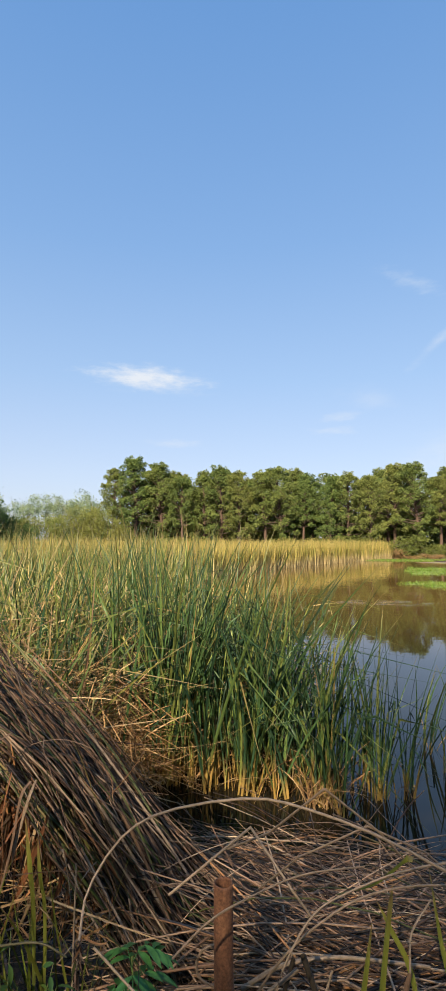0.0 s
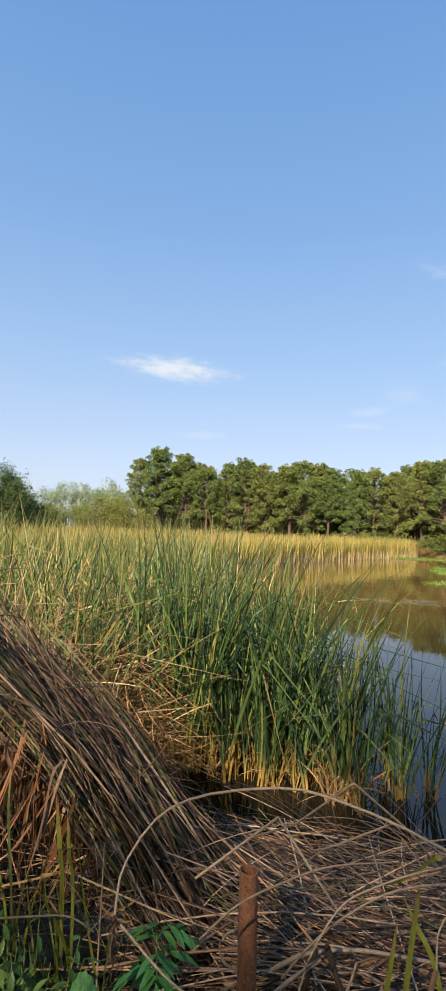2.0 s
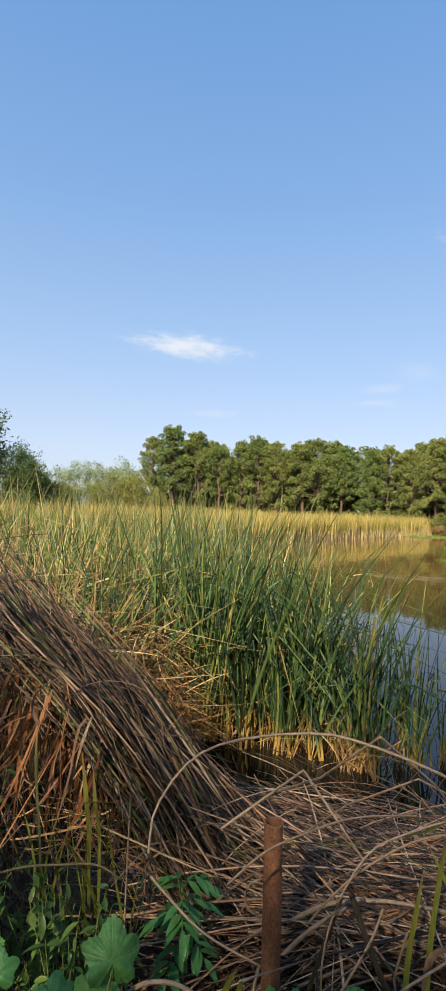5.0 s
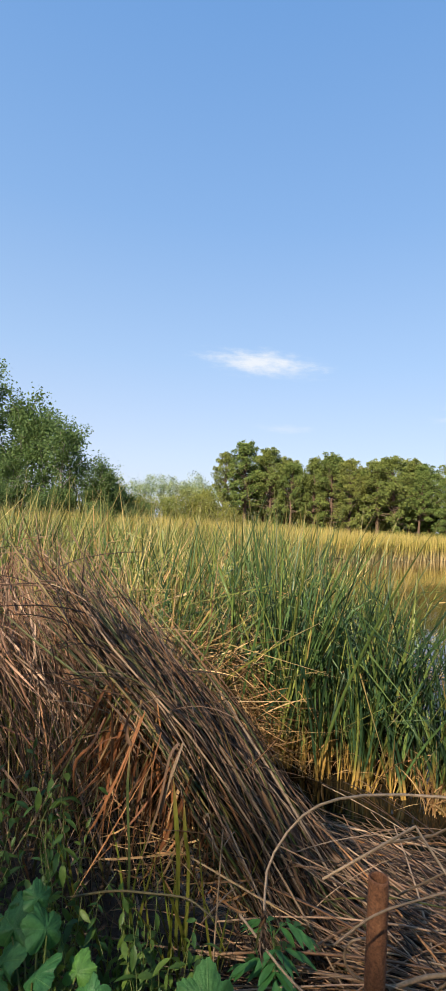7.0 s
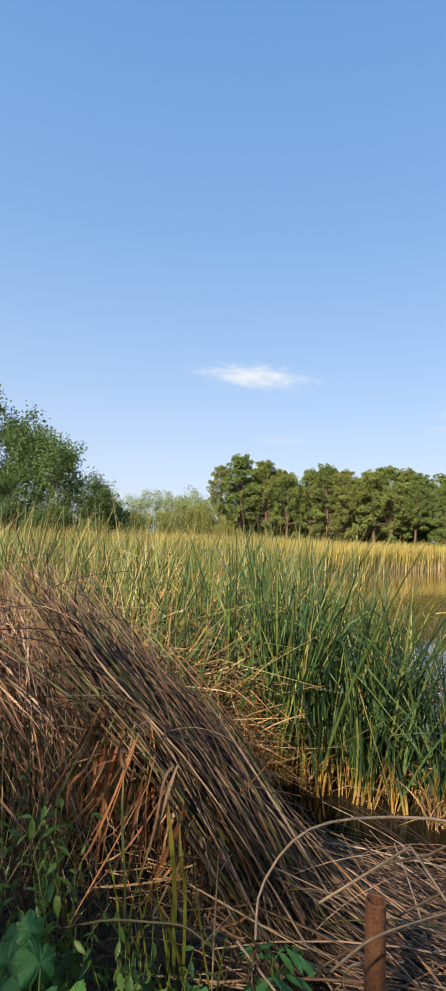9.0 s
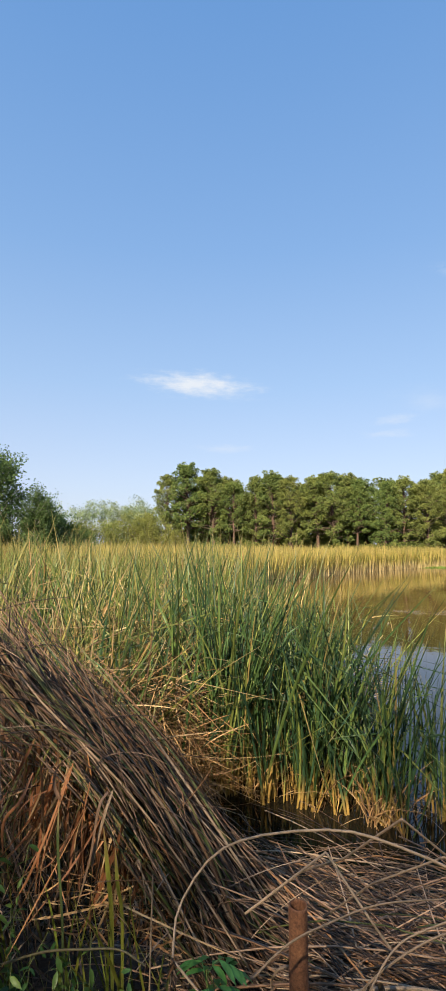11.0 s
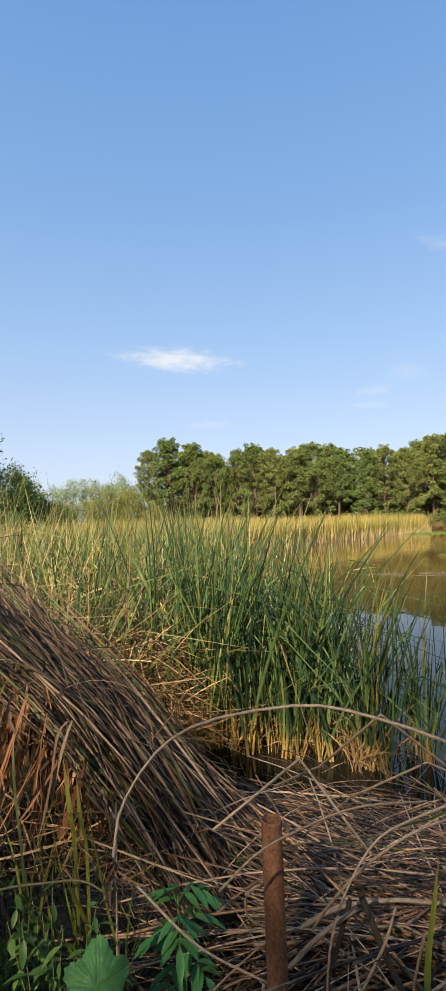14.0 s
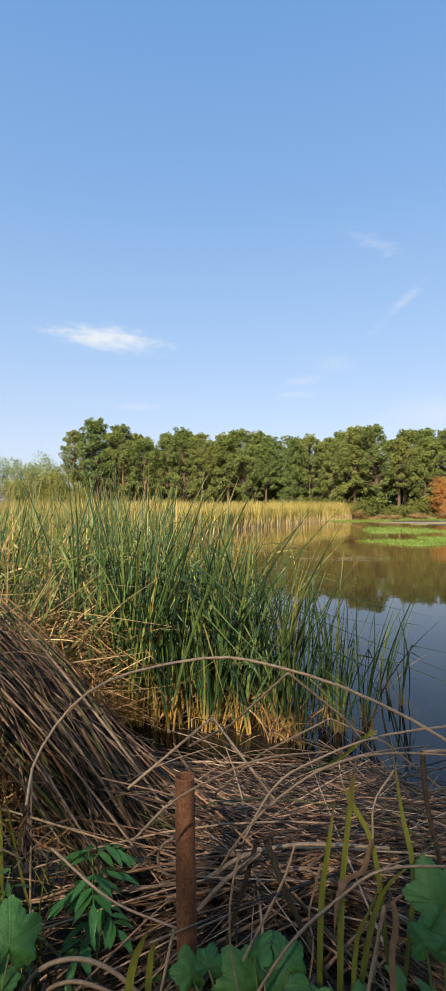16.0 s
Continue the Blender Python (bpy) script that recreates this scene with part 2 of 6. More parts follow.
PINE_LEAF = crown_material("pine_needles", (0.054, 0.102, 0.033), (0.192, 0.238, 0.065), (0.222, 0.222, 0.065), 0.10)
POPLAR_LEAF = crown_material("poplar_leaves", (0.062, 0.120, 0.042), (0.125, 0.180, 0.062), (0.100, 0.150, 0.060), 0.4)
WILLOW_LEAF = crown_material("willow_leaves", (0.150, 0.195, 0.055), (0.250, 0.270, 0.085), (0.29, 0.25, 0.07), 0.4)
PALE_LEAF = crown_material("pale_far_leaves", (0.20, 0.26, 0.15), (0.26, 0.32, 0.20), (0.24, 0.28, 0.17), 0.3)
BUSH_LEAF = crown_material("underbrush_leaves", (0.080, 0.125, 0.030), (0.150, 0.180, 0.045), (0.20, 0.18, 0.05), 0.3)
BRAMBLE_LEAF = crown_material("brown_brush_twigs", (0.32, 0.19, 0.10), (0.24, 0.20, 0.075), (0.36, 0.20, 0.11), 0.2)
CYPRESS_LEAF = crown_material("autumn_cypress_needles", (0.42, 0.19, 0.055), (0.34, 0.15, 0.045), (0.40, 0.22, 0.07), 0.25)


def bark_material(name, a, b):
    n = Nodes(name)
    g = n.noise(9, 6, 0.65, stretch=(3, 3, 0.6))
    return n.finish(n.ramp(g, [(0.3, a), (0.7, b)]), 0.85, g, 0.8, 0.03)


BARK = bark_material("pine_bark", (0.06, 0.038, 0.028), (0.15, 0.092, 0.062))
# bark for the limbs, with the shade inside the crowns put into its colour
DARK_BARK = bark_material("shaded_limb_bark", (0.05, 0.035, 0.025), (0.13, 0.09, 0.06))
GREY_BARK = bark_material("grey_bark", (0.13, 0.12, 0.10), (0.30, 0.28, 0.24))


def rust_material():
    n = Nodes("rusty_steel")
    big, fine = n.noise(14, 5, 0.6, stretch=(1, 1, 0.45)), n.noise(170, 6, 0.7)
    col = n.ramp(big, [(0.28, (0.070, 0.034, 0.023)), (0.5, (0.16, 0.072, 0.037)), (0.72, (0.27, 0.13, 0.064))])
    col = n.mix(col, n.ramp(fine, [(0.35, (0.55, 0.5, 0.48)), (0.65, (1.25, 1.2, 1.15))]), 1.0, "MULTIPLY")
    return n.finish(col, 0.8, fine, 0.5, 0.002, metal=0.15)


RUST = rust_material()


def ground_material():
    n = Nodes("bank_soil")
    big, fine = n.noise(0.8, 5, 0.6), n.noise(24, 6, 0.7)
    soil = n.ramp(fine, [(0.3, (0.030, 0.020, 0.014)), (0.7, (0.085, 0.058, 0.038))])
    turf = n.ramp(n.noise(3.0, 6, 0.7), [(0.3, (0.10, 0.14, 0.035)), (0.7, (0.23, 0.23, 0.07))])
    sep = n.add("ShaderNodeSeparateXYZ")
    n.link(n.add("ShaderNodeNewGeometry").outputs["Position"], sep.inputs[0])
    far = n.spread(n.calc("ADD", sep.outputs[1], n.calc("MULTIPLY", big, 6.0)), 53, 58)
    return n.finish(n.mix(soil, turf, far), 0.9, fine, 0.7, 0.02)


def mud_material():
    n = Nodes("shore_mud")
    big, fine = n.noise(0.35, 5, 0.65, stretch=(0.6, 1.6, 1)), n.noise(6, 6, 0.7)
    col = n.mix(n.ramp(fine, [(0.3, (0.17, 0.12, 0.085)), (0.7, (0.30, 0.22, 0.16))]),
                n.ramp(fine, [(0.3, (0.14, 0.20, 0.05)), (0.7, (0.26, 0.30, 0.09))]), n.spread(big, 0.48, 0.56))
    return n.finish(col, 0.8, fine, 0.5, 0.03)


def water_material():
    n = Nodes("pond_water")
    pos = n.add("ShaderNodeNewGeometry").outputs["Position"]
    small = n.noise(2.2, 3, 0.5, pos, (0.35, 1.5, 1))
    big = n.noise(0.5, 2, 0.5, pos, (0.4, 1.6, 1))
    # wavelets of a light stir in the middle of the pond
    mid = n.add("ShaderNodeMapping", Location=(-2.7 / 2.0, -17.0 / 0.8, 0), Scale=(1 / 2.0, 1 / 0.8, 0))
    n.link(pos, mid.inputs["Vector"])
    dist = n.add("ShaderNodeVectorMath")
    dist.operation = "LENGTH"
    n.link(mid.outputs[0], dist.inputs[0])
    near = n.spread(dist.outputs["Value"], 1.0, 0.3)
    gusts = n.spread(n.noise(1.6, 2, 0.5, pos, (0.7, 2.2, 1)), 0.47, 0.60)
    stir = n.calc("MULTIPLY", n.calc("SUBTRACT", n.noise(4.0, 2, 0.6, pos, (0.35, 3.0, 1)), 0.5), n.calc("MULTIPLY", near, gusts))
    calm = n.add("ShaderNodeSeparateXYZ")
    n.link(pos, calm.inputs[0])
    breeze = n.spread(calm.outputs[1], 8.0, 18.0, 0.12, 1.0)
    h = n.calc("ADD", n.calc("MULTIPLY", n.calc("ADD", n.calc("MULTIPLY", small, 0.5), big), breeze), n.calc("MULTIPLY", stir, 11.0))
    # brown murk, with golden reflections of reeds and pines put into its colour
    murk_and_reflection = n.ramp(n.noise(0.25, 4, 0.6, pos), [(0.3, (0.115, 0.070, 0.020)), (0.7, (0.160, 0.100, 0.030))])
    # near water darkened in colour, standing in for dark reflections of the reeds
    murk_and_reflection = n.mix((0.012, 0.010, 0.006), murk_and_reflection, n.spread(calm.outputs[1], 9.0, 18.0))
    return n.finish(murk_and_reflection, 0.03, h, 0.075, 0.08, spec=0.5, ior=1.33)


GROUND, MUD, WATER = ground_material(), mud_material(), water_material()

# ---- mesh helpers ----
rng = np.random.default_rng(7)


def mesh_of(name, verts, faces, material, uv=None, smooth=True):
    """A mesh from vertex rows and quads (rows of 4; a triangle repeats its last corner) with an optional uv per vertex."""
    verts, faces = np.asarray(verts, np.float32), np.asarray(faces, np.int32)
    me = bpy.data.meshes.new(name)
    tri = faces[:, 2] == faces[:, 3]
    sizes = np.where(tri, 3, 4)
    starts = np.r_[0, np.cumsum(sizes)[:-1]]
    keep = np.ones(faces.shape, bool)
    keep[tri, 3] = False
    loops = faces[keep]
    me.vertices.add(len(verts)), me.loops.add(len(loops)), me.polygons.add(len(faces))
    me.vertices.foreach_set("co", verts.ravel())
    me.loops.foreach_set("vertex_index", loops)
    me.polygons.foreach_set("loop_start", starts.astype(np.int32))
    me.polygons.foreach_set("loop_total", sizes.astype(np.int32))
    me.polygons.foreach_set("use_smooth", np.full(len(faces), smooth))
    if uv is not None:
        me.uv_layers.new(name="UVMap").data.foreach_set("uv", np.asarray(uv, np.float32)[loops].ravel())
    me.update(calc_edges=True)
    me.materials.append(material)
    return me


def unit(v):
    return v / np.maximum(np.linalg.norm(v, axis=-1, keepdims=True), 1e-9)


def sweep_paths(P, D, L, B, segs, kink=None, kink_at=None):
    """Points along many bent stems: start P, heading D, length L, bend B (adds up with the square), and an optional kink."""
    s = np.linspace(0, 1, segs + 1)[None, :, None]
    L3 = L[:, None, None]
    q = P[:, None] + D[:, None] * L3 * s + B[:, None] * L3 * s**2
    if kink is not None:
        q = q + kink[:, None] * L3 * np.maximum(0, s - kink_at[:, None, None])
    return q


def ribbons(q, W, fold=0.0, point=0.35, side=None, foot=0.8, roll=None):
    """Leaf blades along the paths q (n, k, 3), W wide, narrowing to a tip over the last `point` of their length."""
    n, k, _ = q.shape
    s = np.linspace(0, 1, k)
    t = unit(np.gradient(q, axis=1))
    if side is None:
        a = rng.uniform(0, 2 * np.pi, n)
        side = np.stack([np.cos(a), np.sin(a), 0 * a], 1)
    side = side[:, None] - t * (side[:, None] * t).sum(-1, keepdims=True)
    side = unit(side)
    nor = np.cross(t, side)
    if roll is not None:
        turn = roll[:, None, None] * s[None, :, None]
        side, nor = side * np.cos(turn) + nor * np.sin(turn), nor * np.cos(turn) - side * np.sin(turn)
    w = np.clip((1 - s) / point, 0.04, 1) ** 0.8 * (foot + (1 - foot) * np.clip(s * 5, 0, 1))
    half = 0.5 * W[:, None, None] * w[None, :, None]
    if fold:
        rows = np.stack([q - side * half, q + nor * half * fold, q + side * half], 2)
        c = 3
    else:
        rows = np.stack([q - side * half, q + side * half], 2)
        c = 2
    verts = rows.reshape(-1, 3)
    uv = np.stack(np.broadcast_arrays(np.linspace(0, 1, c)[None, None, :], s[None, :, None] + np.zeros((n, 1, 1))), -1).reshape(-1, 2)
    base = (np.arange(n)[:, None, None] * k + np.arange(k - 1)[None, :, None]) * c + np.arange(c - 1)[None, None, :]
    f = np.stack([base, base + 1, base + c + 1, base + c], -1).reshape(-1, 4)
    return verts, f, uv


def tubes(q, R, sides=4, taper=0.5):
    """Round stems along the paths q, R thick at the foot."""
    n, k, _ = q.shape
    t = unit(np.gradient(q, axis=1))
    up = np.where(np.abs(t[..., 2:3]) > 0.9, np.array([1.0, 0, 0]), np.array([0, 0, 1.0]))
    a = unit(np.cross(t, up))
    b = np.cross(t, a)
    ang = np.linspace(0, 2 * np.pi, sides, endpoint=False)
    s = np.linspace(0, 1, k)
    r = R[:, None] * (1 - (1 - taper) * s[None])
    rows = q[:, :, None] + r[:, :, None, None] * (a[:, :, None] * np.cos(ang)[None, None, :, None] + b[:, :, None] * np.sin(ang)[None, None, :, None])
    verts = rows.reshape(-1, 3)
    uv = np.stack(np.broadcast_arrays(np.linspace(0, 1, sides)[None, None, :], s[None, :, None] + np.zeros((n, 1, 1))), -1).reshape(-1, 2)
    i = np.arange(n)[:, None, None] * k * sides + np.arange(k - 1)[None, :, None] * sides
    j, j2 = np.arange(sides)[None, None, :], (np.arange(sides)[None, None, :] + 1) % sides
    f = np.stack([i + j, i + j2, i + sides + j2, i + sides + j], -1).reshape(-1, 4)
    return verts, f, uv


def joined(*sets):
    vs, fs, us, off = [], [], [], 0
    for v, f, u in sets:
        vs.append(v), fs.append(f + off), us.append(u)
        off += len(v)
    return np.concatenate(vs), np.concatenate(fs), np.concatenate(us)


def thing_of(name, geo, material, label, category, kind="", group="", at=(0, 0, 0)):
    """One mesh object; geo is (verts, faces, uv) in world places, and its origin is put at `at`."""
    v, f, u = geo
    ob = new(name, mesh_of(name, v - np.array(at), f, material, u))
    ob.location = at
    return tagged(ob, label, category, group, kind)


def part(name, geo, material, parent, label=""):
    v, f, u = geo
    ob = new(name, mesh_of(name, v, f, material, u))
    ob.parent = parent
    return tagged(ob, label)


def base(name, at, label, category, group="", turn=0.0):
    ob = new(name)
    ob.matrix_basis = pose(*at, 0, 0, turn)
    ob.empty_display_size = 0.1
    return tagged(ob, label, category, group)


def smooth_line(points, k=24):
    """A smooth path of k points through a few given ones."""
    p = np.array(points, float)
    m = np.gradient(p, axis=0)
    t = np.linspace(0, len(p) - 1, k)
    i = np.clip(t.astype(int), 0, len(p) - 2)
    u = (t - i)[:, None]
    h = (2 * u**3 - 3 * u**2 + 1) * p[i] + (u**3 - 2 * u**2 + u) * m[i] + (-2 * u**3 + 3 * u**2) * p[i + 1] + (u**3 - u**2) * m[i + 1]
    return h[None]


def step(a, b, x):
    t = np.clip((x - a) / (b - a), 0, 1)
    return t * t * (3 - 2 * t)


def wobble(x, y, f, seed=0.0):
    return (np.sin(x * f + 1.3 * np.sin(y * f * 0.7 + seed) + seed) + np.sin(y * f * 1.31 - 0.8 * np.sin(x * f * 0.6) + 2 * seed)) * 0.5


# ---- ground and water ----
WATER_Z = -0.60


def ground_z(x, y):
    bank = -1.05 * step(0.95, 3.1, y + 0.15 * wobble(x, y, 2.0) + 0.25 * step(0.2, 1.5, x))
    marsh = 0.33 * step(0.3, -3.0, x + 0.03 * y) * step(2.6, 4.2, y)
    far = step(53.5, 58, y + 1.2 * wobble(x, y, 0.25, 2)) * (1.05 + 0.2 * wobble(x, y, 0.12))
    flat = 0.475 * step(8.8, 11.4, x - 0.12 * (50 - y) + 0.6 * wobble(x, y, 0.4, 1)) * step(36, 40, y + 1.2 * wobble(x, y, 0.5, 3))
    left = 0.85 * step(-21, -25, x - 0.1 * (y - 36)) * step(20, 30, y)
    right = 0.9 * step(42, 52, x)
    z = np.maximum.reduce([bank + np.maximum(marsh, flat), bank + far, bank + left, bank + right])
    z = z + 0.42 * step(0.25, -0.25, x) * step(1.5, 2.2, y) * step(3.05, 2.5, y)
    near = 0.035 * wobble(x, y, 5.1, 1) + 0.02 * wobble(x, y, 13.0, 4)
    return np.where(y < 50, z + near * step(30, 3, np.abs(y)), z)


def ground():
    def spaced(inner, outer, k, m):
        a = np.linspace(-inner, inner, k)
        b = np.geomspace(inner * 1.15, outer, m)
        return np.r_[-b[::-1], a, b]

    xs, ys = spaced(6, 2500, 90, 70), spaced(8, 2500, 130, 90)
    ys = np.unique(np.r_[ys, np.linspace(34, 64, 60)])
    X, Y = np.meshgrid(xs, ys)
    v = np.stack([X, Y, ground_z(X, Y)], -1).reshape(-1, 3)
    nx = len(xs)
    i = (np.arange(len(ys) - 1)[:, None] * nx + np.arange(nx - 1)[None]).ravel()
    f = np.stack([i, i + 1, i + nx + 1, i + nx], -1)
    thing_of("ground", (v, f, v[:, :2] * 0.1), GROUND, "dark earth bank running down into a marshy pond", "ground", "structure")


ground()


def flat_sheet(name, xs, ys, z, material, label, category):
    X, Y = np.meshgrid(xs, ys)
    v = np.stack([X, Y, 0 * X + z], -1).reshape(-1, 3)
    i = (np.arange(len(ys) - 1)[:, None] * len(xs) + np.arange(len(xs) - 1)[None]).ravel()
    f = np.stack([i, i + 1, i + len(xs) + 1, i + len(xs)], -1)
    thing_of(name, (v, f, v[:, :2]), material, label, category, "structure")


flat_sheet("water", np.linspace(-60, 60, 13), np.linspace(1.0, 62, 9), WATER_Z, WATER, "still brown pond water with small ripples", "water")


def patch_outline(cx, cy, rx, ry, z, seed, k=48):
    a = np.linspace(0, 2 * np.pi, k, endpoint=False)
    r = 1 + 0.22 * np.sin(3 * a + seed) + 0.13 * np.sin(7 * a + 2 * seed) + 0.08 * np.sin(13 * a + seed * 3)
    rim = np.stack([cx + rx * r * np.cos(a), cy + ry * r * np.sin(a), 0 * a + z], 1)
    v = np.r_[[[cx, cy, z + 0.015]], (rim - [cx, cy, 0]) * [0.8, 0.8, 1] + [cx, cy, 0.012], rim - [0, 0, 0.02]]
    i = np.arange(k)
    j = (i + 1) % k
    f = np.r_[np.stack([0 * i, 1 + i, 1 + j, 1 + j], 1), np.stack([1 + i, 1 + k + i, 1 + k + j, 1 + j], 1)]
    return v, f, v[:, :2]


def mud_flat():
    sets = [patch_outline(18.3, 44.0, 8.3, 3.7, WATER_Z + 0.02, 1.0), patch_outline(28, 40, 10.5, 4.4, WATER_Z + 0.025, 2.4)]
    thing_of("mud_flat", joined(*sets), MUD, "bare brown mud flat at the pond's far edge, green in patches", "mud flat", "structure")


mud_flat()


def weed_patch(cx, cy, rx, ry, seed, n):
    a, r = rng.uniform(0, 2 * np.pi, n), np.sqrt(rng.uniform(0, 1, n))
    shape = 1 + 0.22 * np.sin(3 * a + seed) + 0.13 * np.sin(7 * a + 2 * seed) + 0.08 * np.sin(13 * a + seed * 3)
    P = np.stack([cx + rx * r * shape * np.cos(a), cy + ry * r * shape * np.sin(a), 0 * a + WATER_Z - 0.01], 1)
    D = unit(np.stack([rng.normal(0, 0.5, n), rng.normal(0, 0.5, n), 0 * a + 1], 1))
    q = sweep_paths(P, D, rng.uniform(0.06, 0.17, n), rng.normal(0, 0.3, (n, 3)) * [1, 1, 0.2], 2)
    geo = joined(patch_outline(cx, cy, rx, ry, WATER_Z + 0.006, seed), ribbons(q, rng.uniform(0.02, 0.045, n), 0, 0.8))
    thing_of("water_weed", geo, GRASS, "bright green floating water weed on the pond", "water weed", "stuff")


weed_patch(6.6, 23.6, 2.1, 1.5, 0.4, 2600)
weed_patch(9.6, 25.2, 2.6, 1.9, 1.9, 2600)
weed_patch(8.3, 33.5, 2.3, 3.4, 2.7, 2600)
weed_patch(13.6, 31.0, 3.2, 3.4, 4.1, 2600)
weed_patch(8.4, 50.0, 4.4, 1.8, 3.3, 2600)
weed_patch(16.5, 51.0, 7.0, 2.3, 5.2, 3600)

# ---- trees and bushes ----


def limb_set(origin, heading, length, sag, radius, segs=5, sides=5, taper=0.3):
    q = sweep_paths(origin, heading, length, sag, segs)
    return q, tubes(q, radius, sides, taper)


def pine(seed, h, low, spread_):
    r = np.random.default_rng(seed)
    ob = base("pine_tree", (0, 0, 0), "tall green pine with clumped needles at the pond's far edge", "pine tree", "pines beyond the pond")
    lean = r.normal(0, 0.025, 2)
    tq = sweep_paths(np.zeros((1, 3)), np.array([[lean[0], lean[1], 1.0]]), np.array([h]), np.array([[r.normal(0, 0.02), r.normal(0, 0.02), 0]]), 10)
    trunk = part("trunk", tubes(tq, np.array([0.02 * h]), 8, 0.15), BARK, ob)
    n = 84
    hs = low + (0.97 - low) * (np.arange(n) + r.uniform(0, 1, n)) / n
    at = np.stack([np.interp(hs, np.linspace(0, 1, 11), tq[0, :, i]) for i in range(3)], 1)
    a = np.arange(n) * 2.4 + r.normal(0, 0.5, n)
    u = (hs - low) / (1 - low)
    # an egg-shaped crown, widest below its middle, uneven from limb to limb
    egg = np.sqrt(np.clip(1 - ((u - 0.34) / np.where(u < 0.34, 0.56, 0.68)) ** 2, 0.01, 1)) ** np.where(u > 0.34, 1.35, 1.0)
    ln = spread_ * egg * r.choice([1.12, 0.95, 0.7], n, p=[0.3, 0.45, 0.25]) * r.uniform(0.88, 1.12, n) + 0.15
    head = unit(np.stack([np.cos(a), np.sin(a), 0.15 + 0.95 * u + r.normal(0, 0.22, n)], 1))
    sag = np.stack([0 * a, 0 * a, 0.10 + r.normal(0, 0.06, n)], 1)
    q, geo = limb_set(at, head, ln, sag, 0.007 * h * (1.15 - u) + 0.008)
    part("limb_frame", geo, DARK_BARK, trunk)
    # round puffs of needles along the outer half of the limbs, with gaps between them
    cs, rs = [], []
    for i in range(n):
        for s, big in ((1.02, 1.0), (0.80, 0.95), (0.58, 0.8)):
            if ln[i] * s < 0.35 and s < 1:
                continue
            for _ in range(2 if s > 0.7 else 1):
                cs.append(np.array([np.interp(s, np.linspace(0, 1, q.shape[1]), q[i, :, j]) for j in range(3)]) + r.normal(0, 0.17, 3) * [1, 1, 0.55])
                rs.append(big * r.uniform(0.26, 0.44))
    c = np.concatenate([np.array(cs), tq[0, -1] - [0, 0, 0.3] + r.uniform(-1, 1, (9, 3)) * [0.3, 0.3, 0.35]])
    rad = np.r_[np.array(rs), r.uniform(0.22, 0.34, 9)][:, None, None]
    m = 48
    d = unit(r.normal(0, 1, (len(c), m, 3)) + [0, 0, 0.45])
    side = unit(np.cross(d, r.normal(0, 1, d.shape))) * 0.032
    root, tip = c[:, None] + d * rad * 0.3, c[:, None] + d * rad * r.uniform(0.7, 1.15, (len(c), m, 1))
    mid = root * 0.5 + tip * 0.5
    v = np.stack([root, mid - side, tip, mid + side], 2).reshape(-1, 3)
    f = np.arange(len(v)).reshape(-1, 4)
    part("crown", (v, f, v[:, :2]), PINE_LEAF, ob)
    return ob


